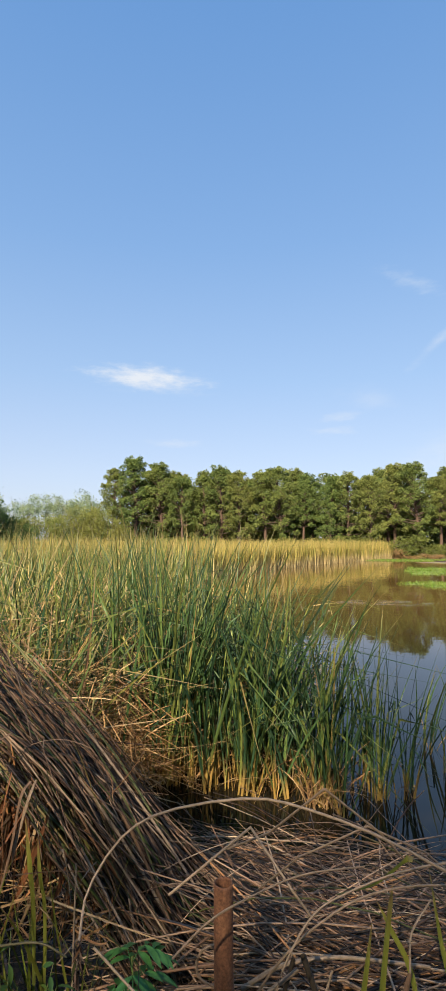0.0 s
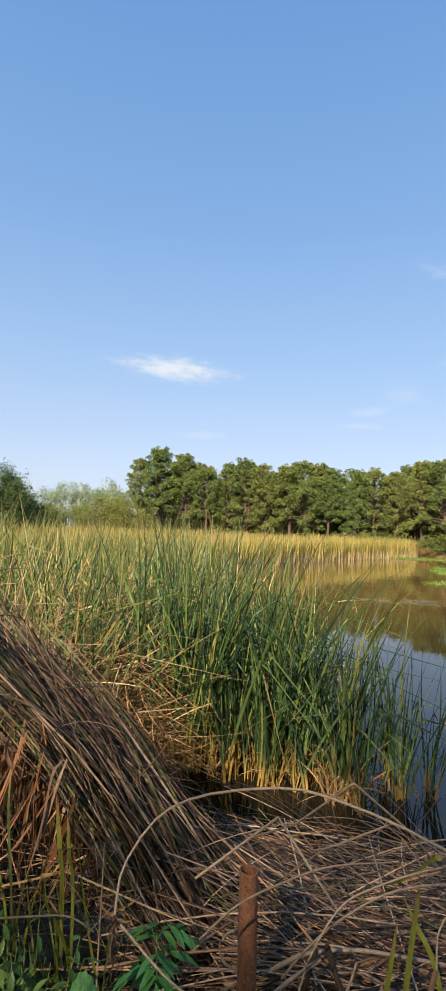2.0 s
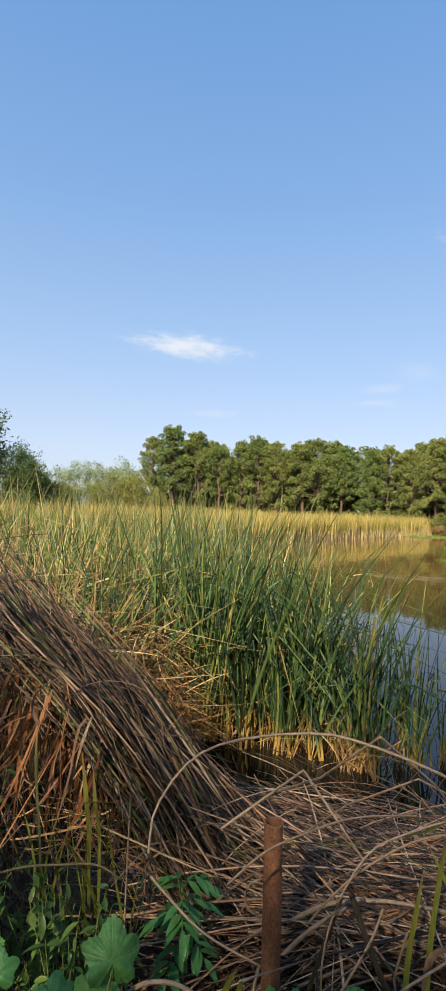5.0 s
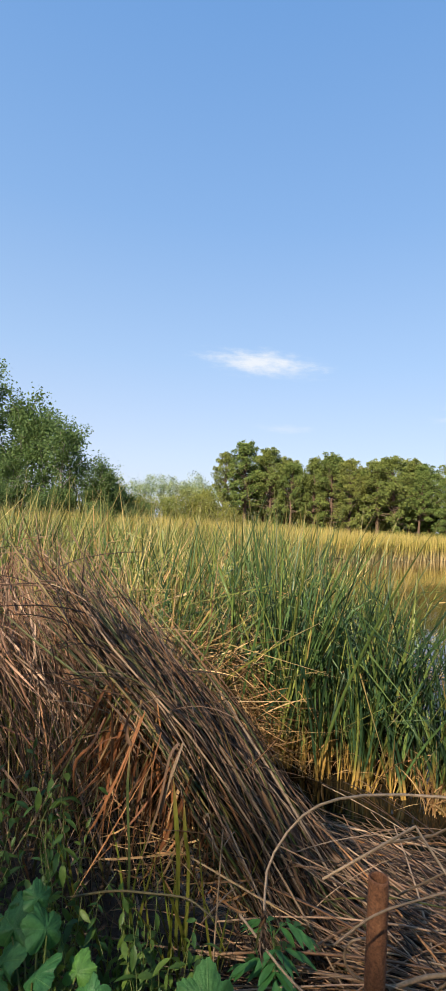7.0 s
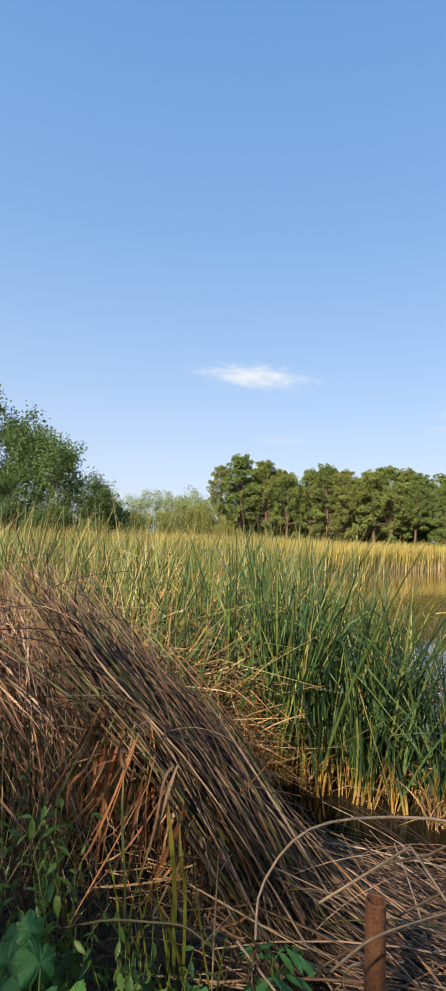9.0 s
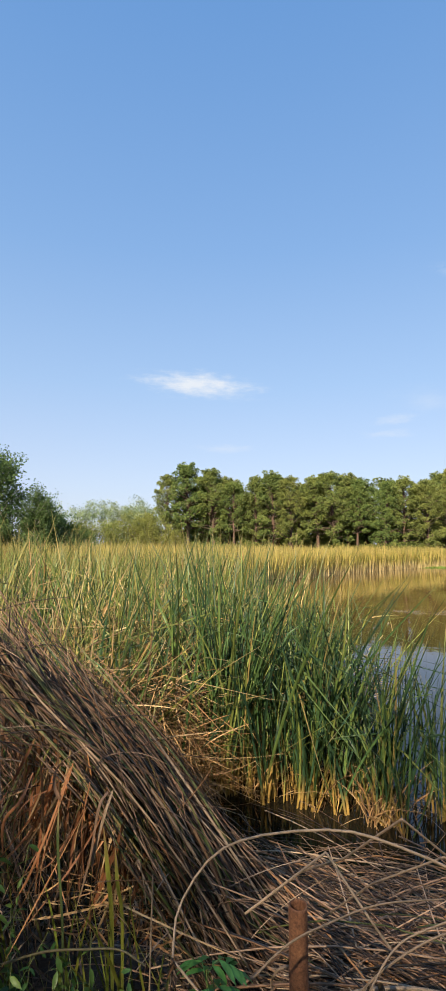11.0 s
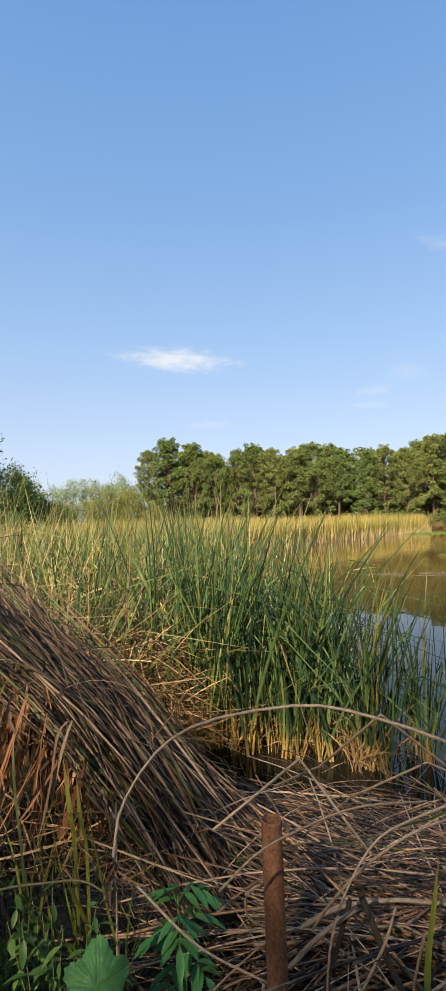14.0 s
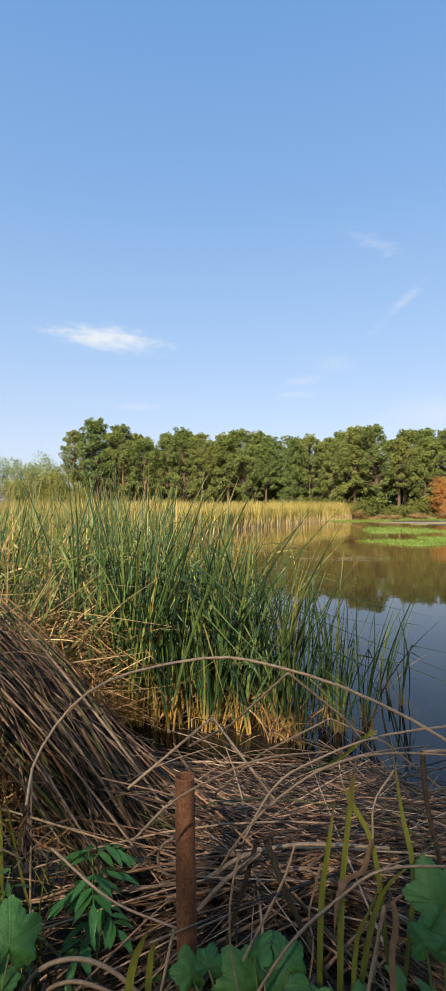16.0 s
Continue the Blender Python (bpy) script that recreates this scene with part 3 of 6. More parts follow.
def leafy_tree(name, seed, h, low, spread_, leaf_material, leaves, size, label, category, group="", stems=1, bark=None, limbs=26, narrow=1.0, peak=0.55):
    r = np.random.default_rng(seed)
    ob = base(name, (0, 0, 0), label, category, group)
    sq = sweep_paths(np.concatenate([r.normal(0, 0.12 * (stems > 1) * spread_, (stems, 2)), np.full((stems, 1), -0.1)], 1),
                     unit(np.concatenate([r.normal(0, 0.04 + 0.28 * (stems > 1), (stems, 2)), np.ones((stems, 1))], 1)),
                     h * r.uniform(0.8, 1.0, stems) if stems > 1 else np.array([h * 0.97]), r.normal(0, 0.05, (stems, 3)), 8)
    for i in range(stems - 1, -1, -1):
        trunk = part("trunk" if stems == 1 else "stem", tubes(sq[i : i + 1], np.array([(0.014 if stems == 1 else 0.008) * h + 0.01]), 7, 0.15), bark or GREY_BARK, ob)
    n = limbs
    hs, w = r.uniform(low, 0.97, n), r.integers(0, stems, n)
    at = np.stack([[np.interp(hs[i], np.linspace(0, 1, 9), sq[w[i], :, j]) for j in range(3)] for i in range(n)])
    a = np.arange(n) * 2.4 + r.normal(0, 0.5, n)
    u = (hs - low) / (1 - low)
    prof = np.where(u < peak, 0.55 + 0.45 * u / peak, np.sqrt(np.clip(1 - ((u - peak) / (1.02 - peak)) ** 2, 0.03, 1)))
    ln = spread_ * prof * r.uniform(0.65, 1.12, n)
    head = unit(np.stack([np.cos(a), np.sin(a), narrow * (0.35 + 0.6 * u) + r.normal(0, 0.15, n)], 1))
    q, geo = limb_set(at, head, ln, np.stack([0 * a, 0 * a, 0.1 + 0 * a], 1), 0.006 * h * (1.2 - u) + 0.006)
    part("limb_frame", geo, bark or GREY_BARK, trunk)
    k = leaves // n // 9
    cs = []
    for i in range(n):
        s = r.uniform(0.25, 1.05, 9)
        c = np.stack([np.interp(s, np.linspace(0, 1, q.shape[1]), q[i, :, j]) for j in range(3)], 1)
        cs.append(c + r.normal(0, 0.13, (9, 3)) * spread_ * (0.4 + s[:, None] * 0.6))
    c = np.concatenate(cs)
    c = c[:, None] + r.normal(0, 1, (len(c), k, 3)) * spread_ * np.array([0.105, 0.105, 0.085])
    c = c.reshape(-1, 3)
    d = unit(r.normal(0, 1, c.shape) + [0, 0, -0.3])
    side = unit(np.cross(d, r.normal(0, 1, c.shape)))
    nor = np.cross(d, side)
    L_ = r.uniform(0.65, 1.25, (len(c), 1)) * size
    v = np.stack([c, c + d * L_ * 0.45 - side * L_ * 0.32 + nor * L_ * 0.08, c + d * L_, c + d * L_ * 0.45 + side * L_ * 0.32 + nor * L_ * 0.08], 1).reshape(-1, 3)
    f = np.arange(len(v)).reshape(-1, 4)
    part("crown", (v, f, v[:, :2]), leaf_material, ob)
    return ob


def put(ob, x, y, turn=0.0, size=1.0, wide=1.0, first=False):
    if y > 55:  # the far wood, drawn up to the pond's far shore
        x, y, size = x * 0.87, y * 0.87, size * 0.87
    m = pose(x, y, float(ground_z(np.float64(x), np.float64(y))) - 0.05, 0, 0, turn) @ Matrix.Diagonal((size * wide, size * wide, size, 1))
    if first:
        ob.matrix_basis = m
        return ob
    return copy_thing(ob, m)


def plant_row(kinds, spots, seed):
    """Sets copies of the kinds at the spots (x, y, size, wide); the first of each kind takes its first spot."""
    r = np.random.default_rng(seed)
    used = set()
    for i, (x, y, s, w) in enumerate(spots):
        k = i % len(kinds)
        put(kinds[k], x, y, r.uniform(0, 360), s, w, k not in used)
        used.add(k)


def pines():
    kinds = [pine(11, 10.1, 0.16, 1.9), pine(12, 10.1, 0.28, 1.65), pine(13, 10.1, 0.22, 2.0), pine(14, 10.1, 0.34, 1.75), pine(15, 10.1, 0.14, 1.75), pine(16, 10.1, 0.22, 1.9)]
    r = np.random.default_rng(5)
    spots = [(-25.6, 69.0, 1.06, 1.0), (-22.0, 68.2, 1.2, 1.2), (-18.6, 69.5, 1.12, 1.1)]
    x = -15.6
    while x < 44:
        if not 0.6 < x < 2.0:
            spots.append((x, 68.5 + r.normal(0, 0.9), (1.04 + float(np.clip(r.normal(0, 0.05), -0.07, 0.05))) * (0.98 + 0.0015 * max(0, x)) * (0.93 if 10 < x < 13 else 1.0), 1.12 + r.normal(0, 0.08)))
        x += r.uniform(2.3, 3.5)
    x = -24.0
    while x < 46:
        spots.append((x, 74 + r.normal(0, 1.2), 1.05 + r.normal(0, 0.05), 1.1))
        x += r.uniform(2.6, 4.0)
    x = -22.0
    while x < 50:
        spots.append((x, 80 + r.normal(0, 1.5), 1.1 + r.normal(0, 0.04), 1.2))
        x += r.uniform(3.0, 4.6)
    plant_row(kinds, spots, 3)


pines()


def left_trees():
    poplar = leafy_tree("poplar_tree", 21, 15.5, 0.16, 3.6, POPLAR_LEAF, 12500, 0.26, "tall airy poplar with fluttering green leaves behind the reeds", "tree",
                        "broadleaf trees by the marsh", limbs=44, narrow=1.5, peak=0.35)
    put(poplar, -36.9, 37.0, 40, 1.02, 1.1, True)
    put(poplar, -42.0, 40.0, 130, 0.98, 1.1)
    low = leafy_tree("alder_tree", 22, 9.5, 0.06, 3.2, POPLAR_LEAF, 8800, 0.23, "bushy dark green alder beside the reed bed", "tree",
                     "broadleaf trees by the marsh", limbs=44, narrow=1.2, peak=0.3)
    put(low, -28.6, 37.5, 10, 0.92, 1.08, True)
    put(low, -34.4, 38.0, 140, 1.28, 0.95)
    put(low, -31.3, 38.6, 250, 1.14, 0.9)
    put(low, -32.4, 35.5, 200, 0.66, 1.1)
    put(low, -25.9, 38.5, 75, 0.66, 1.0)
    put(low, -40.0, 36.0, 300, 0.7, 1.2)
    shrub = leafy_tree("willow_shrub", 23, 4.6, 0.05, 2.6, POPLAR_LEAF, 11000, 0.2, "dense dark green shrub at the edge of the reeds", "shrub",
                       "shrubs by the marsh", stems=6, limbs=40, narrow=1.0, peak=0.5)
    for i, (x, y, s) in enumerate([(-25.4, 40, 0.86), (-23.4, 42, 0.6), (-27.2, 39.2, 0.9), (-28.5, 36, 0.7), (-32.5, 33.0, 0.75), (-38.5, 33.0, 0.8), (-45.0, 35.0, 0.9)]):
        put(shrub, x, y, 60 * i, s, 1.1, i == 0)
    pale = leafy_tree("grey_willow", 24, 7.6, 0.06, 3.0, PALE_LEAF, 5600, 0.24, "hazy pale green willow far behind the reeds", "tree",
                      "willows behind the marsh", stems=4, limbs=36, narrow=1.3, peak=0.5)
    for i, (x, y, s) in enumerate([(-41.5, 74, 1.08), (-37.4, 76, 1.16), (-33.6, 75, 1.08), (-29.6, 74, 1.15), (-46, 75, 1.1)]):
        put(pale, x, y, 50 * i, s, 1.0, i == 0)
    willow = leafy_tree("yellow_willow", 25, 4.8, 0.04, 2.9, WILLOW_LEAF, 7000, 0.2, "rounded yellow-green willow bush behind the reeds", "shrub",
                        "willows behind the marsh", stems=6, limbs=42, narrow=1.1, peak=0.4)
    for i, (x, y, s) in enumerate([(-27.4, 63, 1.12), (-30.8, 62, 0.95), (-24.6, 62.5, 0.98), (-34.2, 60, 0.9), (-22.0, 63.5, 0.72), (-37.5, 60, 0.85), (-30.5, 52, 0.75)]):
        put(willow, x, y, 50 * i, s, 1.05, i == 0)


left_trees()


def underbrush():
    r = np.random.default_rng(9)
    bush = leafy_tree("underbrush_bush", 31, 1.7, 0.03, 1.5, BUSH_LEAF, 2600, 0.16, "low green underbrush bush at the foot of the pines", "bush",
                      "underbrush below the pines", stems=7, limbs=30, narrow=0.8, peak=0.5)
    first = True
    for x in np.arange(-21, 40, 1.9):
        put(bush, x + r.normal(0, 0.5), 64.6 + r.normal(0, 0.7), r.uniform(0, 360), r.uniform(0.65, 1.25), r.uniform(0.9, 1.4), first)
        first = False
    brush = leafy_tree("bramble_thicket", 32, 1.5, 0.03, 1.6, BRAMBLE_LEAF, 2600, 0.15, "dry reddish-brown bramble thicket on the far bank", "thicket",
                       "brambles on the far bank", stems=8, limbs=30, narrow=0.7, peak=0.5)
    first = True
    for x in np.arange(10.5, 40, 1.7):
        put(brush, x + r.normal(0, 0.4), 62.6 + r.normal(0, 0.5), r.uniform(0, 360), r.uniform(0.5, 0.8), r.uniform(1.2, 1.8), first)
        first = False
    cyp = leafy_tree("cypress_tree", 33, 4.9, 0.03, 1.25, CYPRESS_LEAF, 7000, 0.13, "small orange-brown autumn cypress in front of the pines", "tree",
                     limbs=60, narrow=0.7, peak=0.12, bark=BARK)
    put(cyp, 20.7, 63.6, 0, 1.0, 1.2, True)


underbrush()


def far_woods():
    """The depth of the pine wood behind its first rows."""
    r = np.random.default_rng(6)
    n = 26000
    x, y = r.uniform(-24, 60, n), r.uniform(66, 80, n)
    top = 4.2 + 1.6 * wobble(x, y, 0.8, 1)
    c = np.stack([x, y, r.uniform(0, 1, n) * top], 1)
    d = unit(r.normal(0, 1, c.shape))
    side = unit(np.cross(d, r.normal(0, 1, c.shape)))
    s = r.uniform(0.35, 0.8, (n, 1))
    v = np.stack([c, c + d * s * 0.5 - side * s * 0.35, c + d * s, c + d * s * 0.5 + side * s * 0.35], 1).reshape(-1, 3)
    thing_of("far_woods", (v, np.arange(len(v)).reshape(-1, 4), v[:, :2]), PINE_LEAF, "dark depth of the pine wood behind the front trees", "woods", "stuff")


far_woods()


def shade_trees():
    """Unseen trees and bushes beyond the near bank, added to break the foreground's sun."""
    tree = leafy_tree("bank_tree", 46, 16.0, 0.50, 2.5, BUSH_LEAF, 9700, 0.20, "unseen tall leafy tree added to shade the reeds", "tree", "trees on the near bank",
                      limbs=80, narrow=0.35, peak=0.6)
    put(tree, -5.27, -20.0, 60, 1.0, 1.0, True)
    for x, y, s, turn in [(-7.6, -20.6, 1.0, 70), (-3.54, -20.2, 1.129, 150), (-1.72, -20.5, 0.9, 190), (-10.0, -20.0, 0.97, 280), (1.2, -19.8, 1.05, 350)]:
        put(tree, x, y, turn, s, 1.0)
    # unseen bush added to darken the hollow below the sheaf
    hedge = leafy_tree("bank_bush", 43, 3.1, 0.03, 1.3, BUSH_LEAF, 2900, 0.12, "unseen leafy bush added to shade the hollow below the sheaf", "bush", "bushes on the near bank", stems=6, limbs=40, narrow=0.8, peak=0.5)
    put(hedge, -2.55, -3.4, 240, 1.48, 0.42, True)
    # unseen low bushes added to cut the sky light from behind
    low = leafy_tree("bank_bush", 47, 2.5, 0.02, 1.3, BUSH_LEAF, 5200, 0.13, "unseen dense low bush added to hold off sky light", "bush", "bushes on the near bank", stems=7, limbs=44, narrow=0.6, peak=0.4)
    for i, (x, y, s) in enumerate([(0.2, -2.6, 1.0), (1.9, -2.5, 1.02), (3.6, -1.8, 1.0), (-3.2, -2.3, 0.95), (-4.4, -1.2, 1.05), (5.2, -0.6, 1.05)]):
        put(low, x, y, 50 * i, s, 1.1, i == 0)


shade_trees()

# ---- reed beds ----


def shore_x(y):
    """The reed bed's edge along the open water: reeds stand to the left of it."""
    return np.interp(y, [3.9, 4.6, 5.4, 6.5, 9, 15, 22, 28, 35, 42, 48, 53, 56], [1.0, 1.1, 0.9, 0.1, -1.4, -3.9, -4.9, -4.0, -1.4, 1.65, 4.9, 8.0, 9.1])


def reed_heads(n, lean):
    return unit(np.concatenate([rng.normal(0, lean, (n, 2)), np.ones((n, 1))], 1))


def near_stand():
    """Cattails in fans of leaves, thick at the back and thinning out to the right."""
    cl = []
    for cx, cy, rx, ry, m in [(-1.5, 4.55, 0.2, 0.25, 4), (-1.95, 4.75, 0.2, 0.25, 5), (-0.92, 4.5, 0.11, 0.2, 13), (-1.22, 4.9, 0.07, 0.2, 7), (-0.62, 4.55, 0.12, 0.2, 12), (-0.55, 4.95, 0.2, 0.3, 7), (-0.28, 4.55, 0.12, 0.22, 12), (0.06, 4.6, 0.13, 0.25, 11), (0.31, 4.45, 0.10, 0.22, 11), (0.52, 4.45, 0.10, 0.22, 3), (0.72, 4.5, 0.12, 0.25, 3),
                              (0.95, 4.5, 0.15, 0.3, 2), (1.3, 4.95, 0.15, 0.3, 2), (-1.75, 6.2, 0.4, 0.4, 16), (-1.0, 6.2, 0.5, 0.5, 20), (-0.1, 5.9, 0.5, 0.45, 14), (-2.1, 5.2, 0.2, 0.3, 6)]:
        cl += [(cx + rng.normal(0, rx * 0.6), cy + rng.normal(0, ry * 0.6)) for _ in range(m)]
    cl = np.array(cl)
    k = rng.integers(6, 12, len(cl))
    w = np.repeat(np.arange(len(cl)), k)
    n = len(w)
    P = np.concatenate([cl[w] + rng.normal(0, 0.035, (n, 2)), np.full((n, 1), WATER_Z - 0.06)], 1)
    top = np.interp(P[:, 0], [-2.4, -1.0, -0.8, -0.5, 0.0, 0.3, 0.6, 0.9, 1.3], [2.10, 2.02, 1.98, 1.80, 1.56, 1.44, 1.30, 1.14, 1.05])
    L = (top + 0.06) * rng.choice([1.0, 0.85, 0.6], n, p=[0.55, 0.3, 0.15]) * rng.uniform(0.82, 1.1, n)
    D = reed_heads(n, 0.14)
    D[:, :2] *= np.where(P[:, :1] > 0.6, 0.65, 1.0)
    D[:, 0] += 0.04 + 0.06 * np.clip(P[:, 0] - 0.4, 0, 0.8)
    B = rng.normal(0, 0.18, (n, 3)) * [1, 1, 0.2]
    # some leaves have snapped and hang over
    snap = rng.uniform(size=n) < 0.36
    ks = np.where(snap[:, None], np.concatenate([rng.normal(0, 0.8, (n, 2)), rng.uniform(-1.7, -1.1, (n, 1))], 1), 0)
    q = sweep_paths(P, unit(D), L, B, 8, ks, rng.uniform(0.5, 0.85, n))
    W, R = rng.uniform(0.010, 0.021, n), rng.normal(0, 0.8, n)
    front = cl[:, 1] < 5.35
    rest = ~front[w]
    thing_of("cattail_stand", ribbons(q[rest], W[rest], 0.35, 0.4, roll=R[rest]), GREEN_BLADES, "upright green cattails growing in the shallow water", "cattails", "stuff")
    for c in np.flatnonzero(front):
        at = (float(cl[c, 0]), float(cl[c, 1]), WATER_Z - 0.06)
        ob = base("cattail_clump", at, "fan of upright green cattail leaves standing in the pond" if cl[c, 0] < 0.5 else "thin green cattail tuft standing in open water", "cattail", "cattail clumps at the water's edge")
        for i in np.flatnonzero(w == c):
            part("leaf", ribbons(q[i : i + 1] - np.array(at), W[i : i + 1], 0.35, 0.4, roll=R[i : i + 1]), CLUMP_BLADES, ob)
    # dry leaves at the feet of the stand
    n = 360
    P = np.concatenate([cl[rng.integers(0, len(cl), n)] + rng.normal(0, 0.07, (n, 2)), np.full((n, 1), WATER_Z - 0.03)], 1)
    D = reed_heads(n, 0.5)
    # one orange tuft of snapped leaves among the outer clumps
    P[:70, :2] = rng.normal((0.27, 4.3), (0.055, 0.05), (70, 2))
    D[:70] = reed_heads(70, 0.22)
    q = sweep_paths(P, D, rng.uniform(0.3, 0.85, n), rng.normal(0, 0.3, (n, 3)) * [1, 1, 0.5] - [0, 0, 0.45], 5)
    thing_of("withered_cattail_leaves", ribbons(q, rng.uniform(0.005, 0.011, n), 0.3, 0.5), STRAW, "withered straw-coloured leaves at the feet of the cattails", "dead leaves", "stuff")


near_stand()


def reed_field():
    def sow(y0, y1, density, wmin, wmax, lmin, lmax, segs, fold, lean):
        ys = rng.uniform(y0, y1, 400000)
        xs = rng.uniform(-1, 1, 400000)
        xl = -ys - 1.5
        xr = shore_x(ys)
        xx = xl + (xr - xl) * (xs * 0.5 + 0.5)
        area = np.mean(xr - xl) * (y1 - y0)
        want = int(area * density)
        keep = rng.permutation(400000)
        wgt = (xr - xl) / (xr - xl).max()
        keep = keep[rng.uniform(size=400000) < wgt[keep]][:want]
        x, y = xx[keep], ys[keep]
        ok = ~((y < 6.8) & (x > -1.9)) & ~((y < 5.6) & (x > -2.5)) & ~((y < 4.6) & (x > -3.2))
        x, y = x[ok], y[ok]
        # leaves stand in tufts of about six
        x, y = np.repeat(x[::6], 6), np.repeat(y[::6], 6)
        n = len(x)
        x, y = x + 0.25 * wobble(x, y, 3.1) + rng.normal(0, 0.045, n), y + 0.25 * wobble(y, x, 2.7) + rng.normal(0, 0.045, n)
        P = np.stack([x, y, np.full(n, WATER_Z - 0.05)], 1)
        patch = (1 + 0.05 * wobble(x, y, 0.9, 1)) * np.where(y < 8, np.interp(x, [-3.2, -1.9], [1.11, 1.0]), 1.0)
        L = rng.uniform(lmin, lmax, n) * patch * rng.choice([1.13, 1, 0.88, 0.7], n, p=[0.06, 0.46, 0.32, 0.16])
        L = np.minimum(L, rng.uniform(2.25, 2.5, n))
        D = reed_heads(n, lean)
        D[:, 0] += 0.05
        snap = rng.uniform(size=n) < 0.42
        ks = np.where(snap[:, None], np.concatenate([rng.normal(0, 0.8, (n, 2)), rng.uniform(-1.6, -0.9, (n, 1))], 1), 0)
        q = sweep_paths(P, unit(D), L, rng.normal(0, 0.13, (n, 3)) * [1, 1, 0.2], segs, ks, rng.uniform(0.55, 0.9, n))
        return ribbons(q, rng.uniform(wmin, wmax, n), fold, 0.5)

    geo = joined(sow(3.6, 8, 58, 0.014, 0.027, 1.65, 2.40, 7, 0.3, 0.30), sow(8, 13, 46, 0.018, 0.034, 1.65, 2.32, 6, 0.3, 0.24), sow(13, 24, 30, 0.018, 0.034, 1.6, 2.2, 5, 0, 0.18))
    # a few taller leaves stand clear of the rest
    n = 70
    y = rng.uniform(6.6, 12, n)
    P = np.stack([shore_x(y) - rng.uniform(0.1, 1.0, n) ** 1.5 * (0.7 * y), y, np.full(n, WATER_Z - 0.05)], 1)
    q = sweep_paths(P, reed_heads(n, 0.17), rng.uniform(2.05, 2.38, n), rng.normal(0, 0.16, (n, 3)) * [1, 1, 0.2], 7)
    geo = joined(geo, ribbons(q, rng.uniform(0.012, 0.02, n), 0.3, 0.4))
    # the coarser, half-withered fringe right behind the fallen sheaf
    n = 300
    y = rng.uniform(3.3, 5.4, n)
    x = -0.36 * y - 0.15 - 1.7 * rng.uniform(0, 1, n) ** 1.2
    P = np.stack([x, y, np.full(n, WATER_Z - 0.05)], 1)
    ks = np.where((rng.uniform(size=n) < 0.5)[:, None], np.concatenate([rng.normal(0, 0.9, (n, 2)), rng.uniform(-1.7, -0.8, (n, 1))], 1), 0)
    L = rng.uniform(1.35, 2.12, n) * np.interp(x / y, [-0.7, -0.36], [1.0, 0.9])
    q = sweep_paths(P, reed_heads(n, 0.22), L, rng.normal(0, 0.2, (n, 3)) * [1, 1, 0.2], 8, ks, rng.uniform(0.5, 0.9, n))
    thing_of("withered_marsh_fringe", ribbons(q, rng.uniform(0.009, 0.017, n), 0.3, 0.4, roll=rng.normal(0, 0.9, n)), FRINGE_BLADES, "half-withered olive and tan cattails behind the fallen sheaf", "cattails", "stuff")
    # brown standing reeds beside the sheaf's upper end
    n = 380
    P = np.stack([rng.uniform(-3.0, -1.5, n), rng.uniform(2.35, 3.2, n), np.full(n, -0.3)], 1)
    ks = np.where((rng.uniform(size=n) < 0.6)[:, None], np.concatenate([rng.normal(0, 0.9, (n, 2)), rng.uniform(-1.7, -0.8, (n, 1))], 1), 0)
    q = sweep_paths(P, reed_heads(n, 0.16), rng.uniform(1.2, 1.72, n), rng.normal(0, 0.16, (n, 3)) * [1, 1, 0.2], 8, ks, rng.uniform(0.5, 0.9, n))
    thing_of("brown_standing_reeds", ribbons(q, rng.uniform(0.006, 0.013, n), 0.3, 0.4, roll=rng.normal(0, 1.0, n)), FRINGE_BLADES, "brown and olive reeds still standing beside the fallen sheaf", "cattails", "stuff")
    # bent and fallen leaves lie across the others
    n = 2600
    y = rng.uniform(4.0, 12, n)
    x = shore_x(y) - 0.3 - rng.uniform(0, 1, n) * (0.9 * y)
    ok = ~((y < 5.2) & (x > -1.2))
    x, y = x[ok], y[ok]
    n = len(x)
    P = np.stack([x, y, WATER_Z + rng.uniform(0.3, 1.35, n)], 1)
    a = rng.uniform(0, 2 * np.pi, n)
    D = unit(np.stack([np.cos(a), np.sin(a), rng.normal(0.2, 0.6, n)], 1))
    q = sweep_paths(P, D, rng.uniform(0.25, 0.65, n), rng.normal(0, 0.12, (n, 3)) - [0, 0, 0.2], 5)
    geo = joined(geo, ribbons(q, rng.uniform(0.009, 0.018, n), 0.3, 0.5))
    thing_of("cattail_marsh", geo, FIELD_BLADES, "sunlit yellow-green cattail marsh stretching from the bank", "cattails", "stuff")
    geo = joined(sow(24, 36, 20, 0.025, 0.04, 1.8, 2.15, 3, 0, 0.09), sow(36, 55.5, 14, 0.035, 0.06, 1.8, 2.15, 3, 0, 0.08))
    thing_of("reed_belt", geo, FAR_BLADES, "golden reed belt along the far shore, pale at the waterline", "reeds", "stuff")
    # a close front of stems along the far waterline
    n = 8500
    y = rng.uniform(24, 55, n)
    back = np.abs(rng.normal(0, 0.9, n))
    P = np.stack([shore_x(y) - back + rng.normal(0, 0.12, n), y, np.full(n, WATER_Z - 0.05)], 1)
    q = sweep_paths(P, reed_heads(n, 0.09), rng.uniform(1.2, 2.0, n), rng.normal(0, 0.07, (n, 3)) * [1, 1, 0.2], 3)
    thing_of("reed_edge", ribbons(q, rng.uniform(0.018, 0.034, n), 0, 0.5), EDGE_BLADES, "front row of golden reeds with pale feet in the water", "reeds", "stuff")
    # fallen golden straw between the stems
    n = 7000
